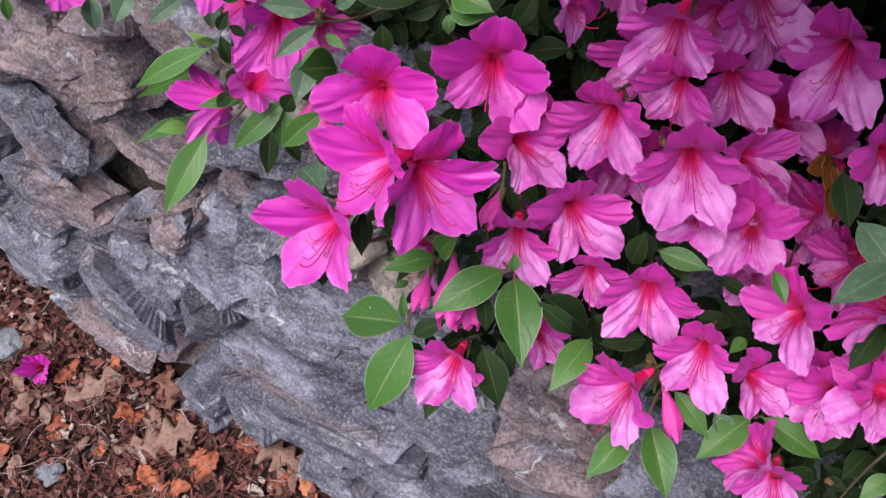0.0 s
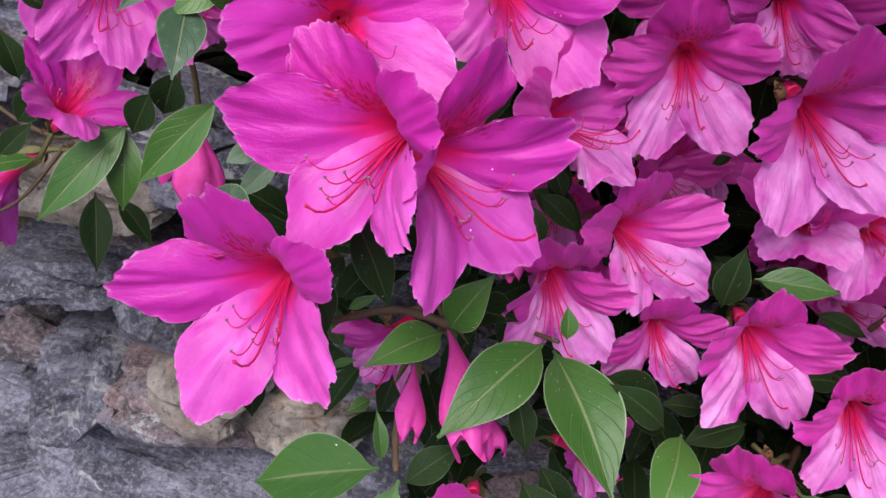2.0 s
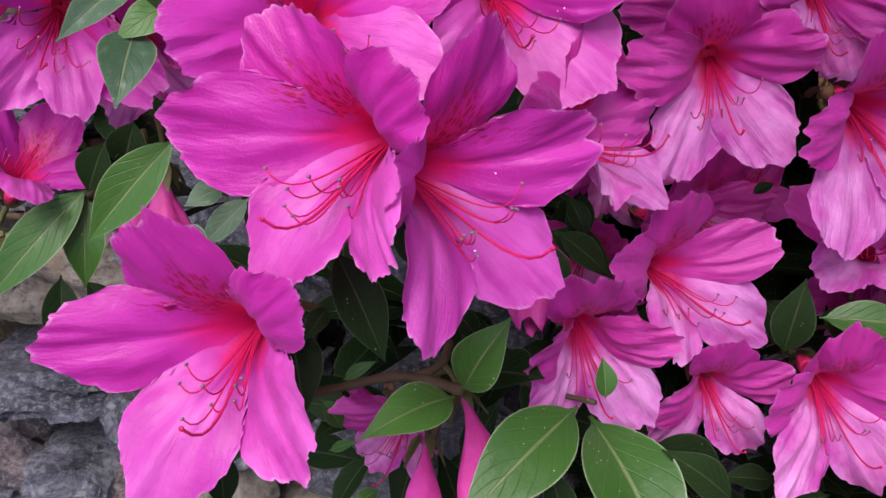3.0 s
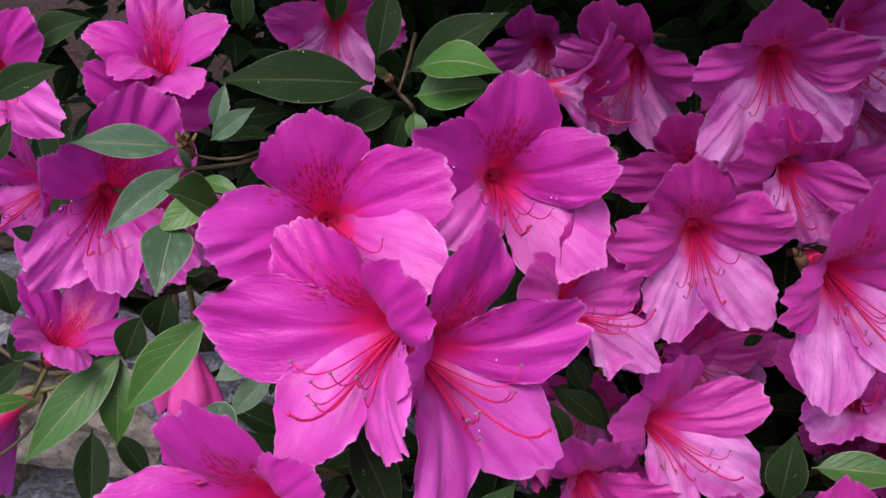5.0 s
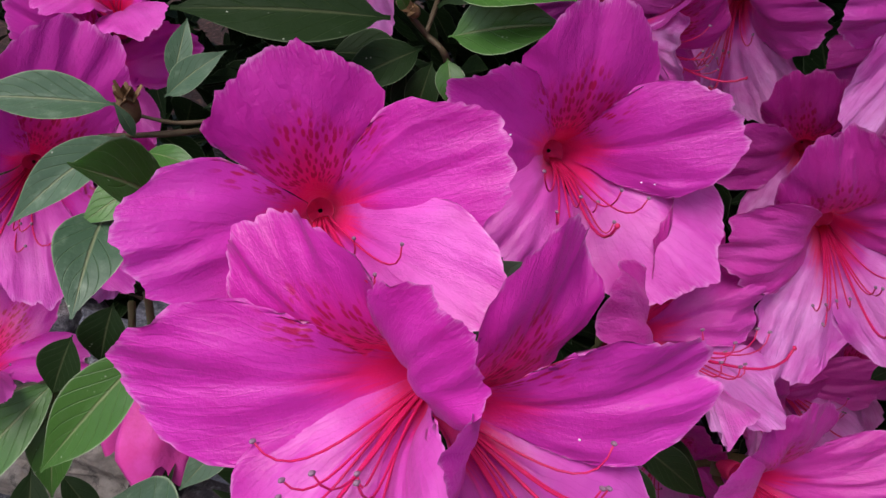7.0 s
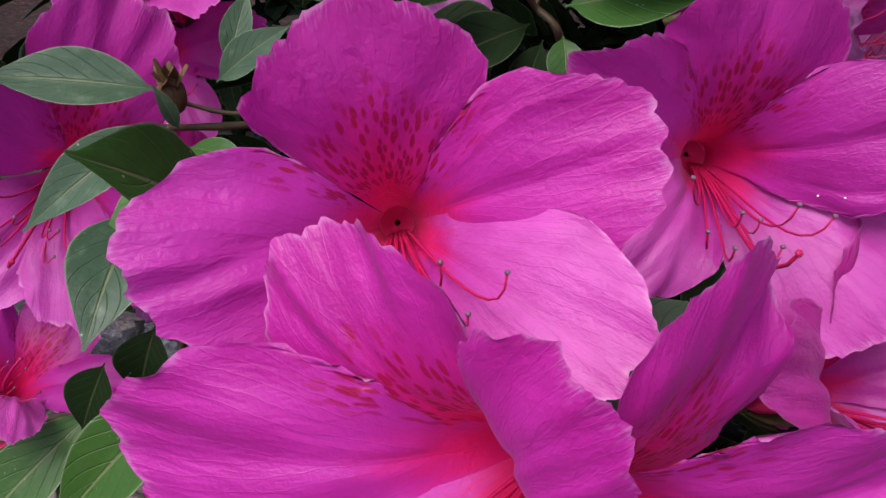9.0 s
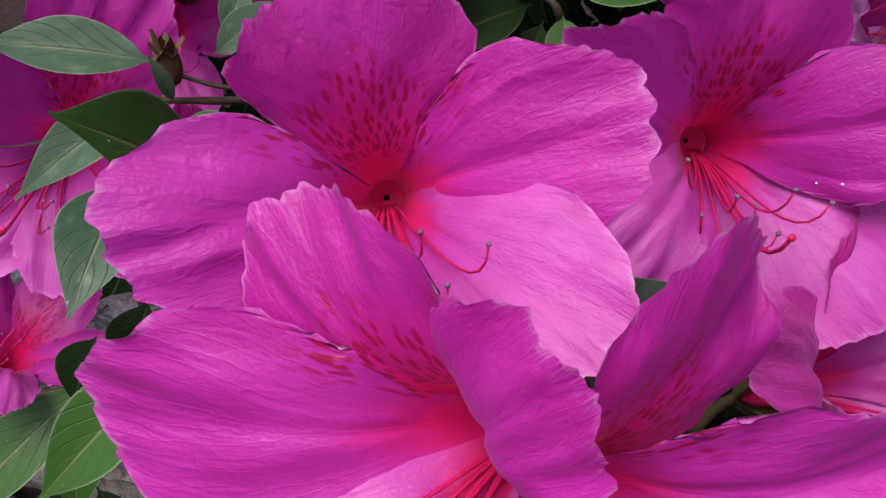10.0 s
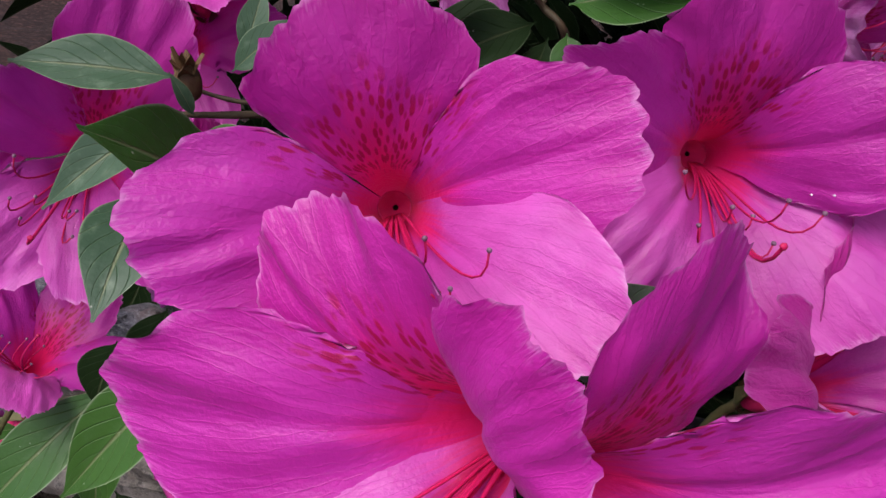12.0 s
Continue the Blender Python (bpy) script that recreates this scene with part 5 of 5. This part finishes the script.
leaf(0.060, 0.522, 0.668, 0.074, 0.514, 0.659, -0.03, -0.78, 0.63, 0.50, 'dark')
leaf(0.071, 0.509, 0.671, 0.087, 0.500, 0.672, -0.36, -0.47, 0.81, 0.50, 'dark')
leaf(-0.013, 0.535, 0.773, -0.010, 0.533, 0.769, -0.14, -0.86, 0.50, 0.60, 'dark')
leaf(0.031, 0.601, 0.744, 0.044, 0.602, 0.753, -0.40, -0.66, 0.63, 0.50, 'dark')
leaf(-0.177, 0.567, 0.726, -0.187, 0.571, 0.729, 0.02, -0.61, 0.79, 0.50, 'dark')
leaf(-0.174, 0.605, 0.759, -0.177, 0.606, 0.747, -0.03, -1.00, -0.04, 0.40, 'dark')
leaf(-0.1215, 0.5270, 0.7490, -0.1331, 0.4977, 0.7727, 0.50, -0.45, 0.74, 0.48, 'fresh')
leaf(-0.052, 0.522, 0.731, -0.048, 0.519, 0.745, -0.70, -0.71, 0.04, 0.55, 'dark')
leaf(-0.068, 0.540, 0.741, -0.060, 0.539, 0.741, -0.05, -0.67, 0.74, 0.50, 'dark')
leaf(-0.093, 0.479, 0.704, -0.099, 0.472, 0.700, -0.01, -0.46, 0.89, 0.50, 'dark')
leaf(-0.085, 0.498, 0.664, -0.077, 0.495, 0.673, -0.70, -0.47, 0.54, 0.30, 'fresh')
leaf(-0.073, 0.492, 0.625, -0.082, 0.487, 0.624, 0.02, -0.36, 0.93, 0.50, 'fresh')
leaf(-0.089, 0.511, 0.645, -0.082, 0.508, 0.635, 0.33, -0.79, 0.52, 0.50, 'fresh')
leaf(-0.088, 0.495, 0.640, -0.081, 0.491, 0.647, -0.73, -0.31, 0.61, 0.30, 'fresh')
leaf(0.030, 0.512, 0.665, 0.041, 0.512, 0.671, -0.39, -0.47, 0.79, 0.50, 'dark')
leaf(0.044, 0.488, 0.674, 0.045, 0.492, 0.698, -0.61, -0.78, 0.15, 0.50, 'dark')
leaf(0.055, 0.492, 0.684, 0.081, 0.480, 0.689, -0.36, -0.48, 0.80, 0.40, 'fresh')
leaf(0.017, 0.455, 0.651, -0.005, 0.461, 0.667, 0.26, -0.71, 0.65, 0.40, 'dark')
leaf(0.078, 0.472, 0.633, 0.088, 0.481, 0.650, -0.61, -0.51, 0.61, 0.50, 'dark')
leaf(0.049, 0.533, 0.703, 0.056, 0.533, 0.707, -0.39, -0.53, 0.75, 0.50, 'dark')
leaf(-0.015, 0.514, 0.700, -0.020, 0.522, 0.709, -0.19, -0.78, 0.60, 0.50, 'dark')
leaf(-0.059, 0.496, 0.690, -0.048, 0.496, 0.677, 0.45, -0.81, 0.37, 0.40, 'dark')
leaf(-0.102, 0.483, 0.697, -0.099, 0.463, 0.685, 0.06, -0.53, 0.84, 0.50, 'dark')
leaf(-0.093, 0.476, 0.722, -0.082, 0.462, 0.701, 0.04, -0.82, 0.57, 0.40, 'dark')
leaf(-0.127, 0.519, 0.727, -0.150, 0.514, 0.700, -0.32, -0.85, 0.42, 0.36, 'fresh')
leaf(-0.155, 0.561, 0.690, -0.185, 0.543, 0.661, -0.14, -0.78, 0.61, 0.32, 'fresh')
leaf(-0.157, 0.563, 0.687, -0.158, 0.550, 0.660, 0.08, -0.90, 0.42, 0.40, 'fresh')
leaf(-0.022, 0.481, 0.665, -0.061, 0.454, 0.654, -0.02, -0.35, 0.94, 0.42, 'fresh')
leaf(-0.017, 0.482, 0.660, -0.010, 0.431, 0.651, -0.11, -0.20, 0.97, 0.48, 'fresh')
leaf(-0.072, 0.469, 0.616, -0.113, 0.487, 0.587, -0.61, -0.17, 0.77, 0.50, 'fresh')
leaf(-0.068, 0.459, 0.624, -0.088, 0.428, 0.578, -0.25, -0.75, 0.61, 0.44, 'fresh')
leaf(-0.061, 0.473, 0.679, -0.087, 0.457, 0.684, 0.31, -0.23, 0.92, 0.40, 'fresh')
leaf(-0.060, 0.471, 0.683, -0.053, 0.468, 0.707, -0.72, -0.69, 0.11, 0.50, 'fresh')
leaf(-0.048, 0.495, 0.666, -0.038, 0.475, 0.683, -0.58, 0.31, 0.76, 0.60, 'dark')
leaf(-0.119, 0.470, 0.721, -0.136, 0.496, 0.709, -0.38, 0.14, 0.91, 0.50, 'grey')
leaf(0.030, 0.460, 0.640, 0.008, 0.427, 0.635, -0.02, -0.15, 0.99, 0.42, 'fresh')
leaf(-0.003, 0.471, 0.660, 0.033, 0.469, 0.629, 0.53, -0.53, 0.66, 0.42, 'dark')
leaf(-0.213, 0.586, 0.628, -0.236, 0.545, 0.589, 0.05, -0.70, 0.71, 0.32, 'fresh')
leaf(-0.219, 0.631, 0.657, -0.272, 0.622, 0.622, -0.33, -0.68, 0.66, 0.25, 'fresh')
leaf(-0.250, 0.709, 0.567, -0.288, 0.658, 0.577, 0.46, -0.19, 0.87, 0.22, 'fresh')
leaf(-0.239, 0.633, 0.586, -0.271, 0.604, 0.588, 0.34, -0.32, 0.88, 0.27, 'fresh')
leaf(-0.136, 0.532, 0.749, -0.139, 0.508, 0.740, 0.13, -0.34, 0.93, 0.50, 'grey')
leaf(0.167, 0.423, 0.611, 0.176, 0.437, 0.628, -0.49, -0.53, 0.69, 0.40, 'dark')
leaf(0.176, 0.442, 0.631, 0.193, 0.431, 0.630, -0.19, -0.38, 0.90, 0.45, 'dark')
leaf(0.173, 0.414, 0.585, 0.149, 0.416, 0.598, 0.41, -0.41, 0.81, 0.50, 'dark')
leaf(0.190, 0.408, 0.588, 0.170, 0.418, 0.607, 0.26, -0.71, 0.66, 0.45, 'dark')
leaf(0.197, 0.428, 0.609, 0.178, 0.410, 0.607, -0.08, -0.02, 1.00, 0.50, 'dark')
leaf(0.198, 0.439, 0.630, 0.207, 0.423, 0.624, -0.27, -0.44, 0.86, 0.50, 'dark')
leaf(0.166, 0.449, 0.599, 0.153, 0.433, 0.592, -0.23, -0.20, 0.95, 0.50, 'dark')
leaf(0.108, 0.455, 0.601, 0.121, 0.444, 0.599, -0.18, -0.35, 0.92, 0.50, 'dark')
# leaves added to fill the dark left edge
leaf(-0.197, 0.591, 0.716, -0.184, 0.590, 0.735, -0.33, -0.91, 0.23, 0.50, 'dark')
leaf(-0.192, 0.582, 0.691, -0.197, 0.586, 0.708, 0.39, -0.85, 0.34, 0.50, 'dark')
leaf(-0.188, 0.596, 0.732, -0.201, 0.602, 0.738, 0.02, -0.63, 0.78, 0.60, 'dark')
leaf(-0.195, 0.581, 0.674, -0.183, 0.581, 0.692, -0.37, -0.90, 0.23, 0.50, 'dark')
leaf(-0.199, 0.568, 0.669, -0.188, 0.571, 0.681, -0.29, -0.83, 0.47, 0.50, 'dark')

leaf(-0.0735, 0.4945, 0.7440, -0.0625, 0.4894, 0.7603, -0.38, -0.75, 0.50, 0.75, 'grey')

# spent flowers, dry petals, twigs and buds
wilted((-0.0523, 0.4929, 0.6611), (-0.0502, 0.4531, 0.6477), 0.017)
wilted((-0.0627, 0.4868, 0.6511), (-0.0682, 0.4636, 0.6422), 0.01)
wilted((-0.0313, 0.5100, 0.6973), (-0.0351, 0.4928, 0.6843), 0.012)
wilted((0.0723, 0.4492, 0.6255), (0.0825, 0.4207, 0.6109), 0.011)
wilted((-0.0374, 0.4807, 0.6377), (-0.0363, 0.4627, 0.6306), 0.013)
wilted((-0.1330, 0.5590, 0.6982), (-0.1317, 0.5451, 0.6704), 0.016)
wilted((-0.1400, 0.5680, 0.6896), (-0.1418, 0.5585, 0.6690), 0.013)
dried_petal((0.1407, 0.5355, 0.7243), (0.1220, 0.5236, 0.7271))
dried_petal((0.1409, 0.5343, 0.7234), (0.1320, 0.5162, 0.7220))
dried_petal((0.1420, 0.5332, 0.7226), (0.1425, 0.5147, 0.7213))
dried_petal((0.1455, 0.5295, 0.7138), (0.1393, 0.5074, 0.7095))
dried_petal((0.1392, 0.5354, 0.7241), (0.1266, 0.5230, 0.7330))
twig(0.0005, (-0.1327, 0.5499, 0.7618), (-0.1242, 0.5503, 0.7602), (-0.1147, 0.5558, 0.7602), (-0.1010, 0.5945, 0.7532))
twig(0.0007, (-0.0818, 0.5440, 0.7891), (-0.0744, 0.5500, 0.7818), (-0.0687, 0.5509, 0.7750), (-0.0547, 0.5989, 0.7403))
twig(0.0006, (-0.0744, 0.5500, 0.7818), (-0.0711, 0.5576, 0.7874), (-0.0647, 0.5813, 0.7926))
twig(0.0014, (-0.1014, 0.4724, 0.6823), (-0.0875, 0.4861, 0.6724), (-0.0704, 0.4915, 0.6702), (-0.0533, 0.4891, 0.6660))
twig(0.0012, (-0.0719, 0.4914, 0.6693), (-0.0597, 0.4944, 0.6704), (-0.0538, 0.5050, 0.6699))
twig(0.0008, (0.1762, 0.3994, 0.5994), (0.1853, 0.4109, 0.6146), (0.1959, 0.4209, 0.6288))
twig(0.0008, (-0.1395, 0.5473, 0.7576), (-0.1195, 0.5542, 0.7574), (-0.1037, 0.5641, 0.7593), (-0.0824, 0.5884, 0.7534))
twig(0.0011, (-0.2201, 0.6327, 0.6553), (-0.2044, 0.6222, 0.6481), (-0.1824, 0.5987, 0.6566), (-0.1586, 0.5960, 0.6682))
twig(0.0008, (-0.2157, 0.5973, 0.6166), (-0.2002, 0.5960, 0.6288), (-0.1842, 0.6046, 0.6484))
twig(0.0013, (-0.0714, 0.4546, 0.6354), (-0.0675, 0.4754, 0.6386), (-0.0551, 0.4968, 0.6552))
twig(0.001, (-0.0206, 0.4752, 0.6718), (-0.0301, 0.4989, 0.6579), (-0.0336, 0.5181, 0.6533))
twig(0.0012, (0.0698, 0.4315, 0.6059), (0.0769, 0.4486, 0.6128), (0.0992, 0.4708, 0.6116))
twig(0.0012, (0.1317, 0.4401, 0.6090), (0.1497, 0.4512, 0.6056), (0.1766, 0.4664, 0.6119))
twig(0.001, (0.0906, 0.5178, 0.6588), (0.0683, 0.5100, 0.6644), (0.0527, 0.5074, 0.6618))
twig(0.001, (0.1405, 0.5185, 0.6741), (0.1307, 0.4966, 0.6698), (0.1221, 0.4938, 0.6548))
bud((-0.1332, 0.5461, 0.7632), (-0.1336, 0.5435, 0.7717), 0.9)
bud((-0.0780, 0.5454, 0.7870), (-0.0812, 0.5411, 0.7903), 0.5)
bud((0.0391, 0.5050, 0.7496), (0.0357, 0.5049, 0.7535), 0.7)
bud((-0.0735, 0.4908, 0.6677), (-0.0745, 0.4853, 0.6685), 0.6)
bud((-0.1902, 0.6085, 0.6510), (-0.1933, 0.6007, 0.6576), 0.6)
bud((0.0641, 0.4532, 0.6344), (0.0579, 0.4538, 0.6445), 0.7)
bud((0.0307, 0.4950, 0.6577), (0.0270, 0.4981, 0.6661), 0.5)
bud((-0.1738, 0.5625, 0.6758), (-0.1739, 0.5580, 0.6837), 0.8)
bud((0.1664, 0.4037, 0.6146), (0.1573, 0.4048, 0.6212), 0.6)
bud((-0.1011, 0.4818, 0.6730), (-0.0963, 0.4780, 0.6766), 0.4)
dewdrop(-0.0823, 0.4913, 0.7721, 0.0002)
dewdrop(-0.0686, 0.4547, 0.7349, 0.00025)
dewdrop(-0.0391, 0.5054, 0.7680, 0.0002)
dewdrop(-0.0690, 0.4991, 0.7784, 0.0002)
dewdrop(-0.0650, 0.4606, 0.7488, 0.0002)
dewdrop(-0.0361, 0.5164, 0.7638, 0.0002)
dewdrop(-0.0921, 0.4536, 0.6524, 0.0003)


def leaf_mass():
    """Crowded foliage behind the flowers, too dense to count, and unseen leaves for shade."""
    rng = random.Random(3)
    spots = []
    for m in BLOOMS:
        if m.translation.x < -0.115:
            continue
        for _ in range(16):
            d = rng.uniform(0.040, 0.10) + (0.04 if m.translation.z > 0.74 else 0.0)
            p = m.translation + Vector((rng.gauss(0.08 * d, 0.020), 0.75 * d, rng.gauss(-0.55 * d, 0.016)))
            spots.append(p)
    spots = [p for p in spots if p.z > 0.70 or (p - FOOT).dot(ALONG) > 0.03]
    for _ in range(12000):
        s, n, z = rng.uniform(-0.16, 0.85), rng.uniform(-0.50, -0.09), rng.uniform(0.58, 0.90)
        if z > 0.72 + 0.45 * (-n) or s < -0.30 + 0.5 * abs(n) * 0.2:
            continue
        p = FOOT + ALONG * s + Vector((OUT.x, OUT.y, 0)) * n
        spots.append(Vector((p.x, p.y, z)))
    # unseen leaves above the flowers, added to darken the bush's inside
    for _ in range(9000):
        s, n, z = rng.uniform(-0.25, 0.9), rng.uniform(-0.50, -0.03), rng.uniform(0.885, 1.20)
        if n > 0.03 - 0.4 * abs(s - 0.1) * (s < 0.1):
            continue
        p = FOOT + ALONG * s + Vector((OUT.x, OUT.y, 0)) * n
        spots.append(Vector((p.x, p.y, z)))
    for _ in range(5500):  # unseen crown of leaves over the wall, added to shade the rear flowers
        s, n, z = rng.uniform(-0.25, 0.95), rng.uniform(-0.14, 0.12), rng.uniform(0.87, 1.10)
        if z < 0.885 + 0.6 * max(0.0, n) or n > (0.05 if s < 0.13 else 0.12):
            continue
        p = FOOT + ALONG * s + Vector((OUT.x, OUT.y, 0)) * n
        spots.append(Vector((p.x, p.y, z)))
    for _ in range(4500):  # the bush's unseen run along the wall, added to block light from the right
        s, n, z = rng.uniform(0.42, 0.95), rng.uniform(-0.14, 0.14), rng.uniform(0.50, 0.90)
        p = FOOT + ALONG * s + Vector((OUT.x, OUT.y, 0)) * n
        spots.append(Vector((p.x, p.y, z)))
    # leaves added to cover the wall where the lower right lies in shade
    for _ in range(1500):
        s, n, z = rng.uniform(0.20, 0.8), rng.uniform(-0.12, -0.03), rng.uniform(0.54, 0.70)
        if z < 0.52 + 0.8 * n:
            continue
        p = FOOT + ALONG * s + Vector((OUT.x, OUT.y, 0)) * n
        spots.append(Vector((p.x, p.y, z)))
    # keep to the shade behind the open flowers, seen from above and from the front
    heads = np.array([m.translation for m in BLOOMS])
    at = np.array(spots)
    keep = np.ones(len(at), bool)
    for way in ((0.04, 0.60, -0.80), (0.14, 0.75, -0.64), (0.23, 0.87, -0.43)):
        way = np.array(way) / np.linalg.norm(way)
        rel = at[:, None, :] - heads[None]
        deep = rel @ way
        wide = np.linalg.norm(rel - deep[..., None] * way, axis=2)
        # the unseen shading leaves above are all kept
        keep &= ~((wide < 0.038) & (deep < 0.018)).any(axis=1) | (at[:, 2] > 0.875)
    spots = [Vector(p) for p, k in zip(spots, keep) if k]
    verts, faces, uvs = [], [], []
    for p in spots:
        l = rng.uniform(0.024, 0.042)
        v, f, uv = LEAF_COARSE
        m = Matrix.Translation(p) @ Euler((rng.uniform(-1.2, 0.9), rng.gauss(0, 0.5), rng.uniform(0, 6.3))).to_matrix().to_4x4() @ Matrix.Scale(l, 4)
        b = len(verts)
        verts += [m @ Vector(q) for q in v]
        faces += [tuple(i + b for i in q) for q in f]
        uvs += uv
    ob = part("foliage", mesh("foliage", verts, faces, LEAF["dark"], uvs), bush, "dense dark green foliage, shade in its colour, with unseen shading leaves above")
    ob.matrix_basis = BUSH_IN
    tagged(ob, kind="stuff")


LEAF_COARSE = leaf_shape(1.0, 0.45, 3, 6, 3)
leaf_mass()


def fallen_flower():
    m = pose(-0.527, 0.699, ground_height(-0.527, 0.699) + 0.022, 24, -18, 40)
    fl = tagged(new("fallen_flower", TUBE_MESH), "crumpled magenta azalea flower fallen on the mulch", "flower")
    fl.matrix_basis = m
    for i in range(5):
        v, f, uv, rim = petal_mesh(1.2, AZIMUTH[i] + (8, -12, 15, -6, 10)[i], 0.66, (14, 19, 9, 20, 12)[i], 900 + i, 1.15, 2.6)
        part("petal", mesh("petal", v, f, (BANNER, PETAL, PALER_LIT, PALER_LIT, PETAL)[i], uv, rim=rim), fl)
    part("calyx", CALYX_MESH, fl)


fallen_flower()
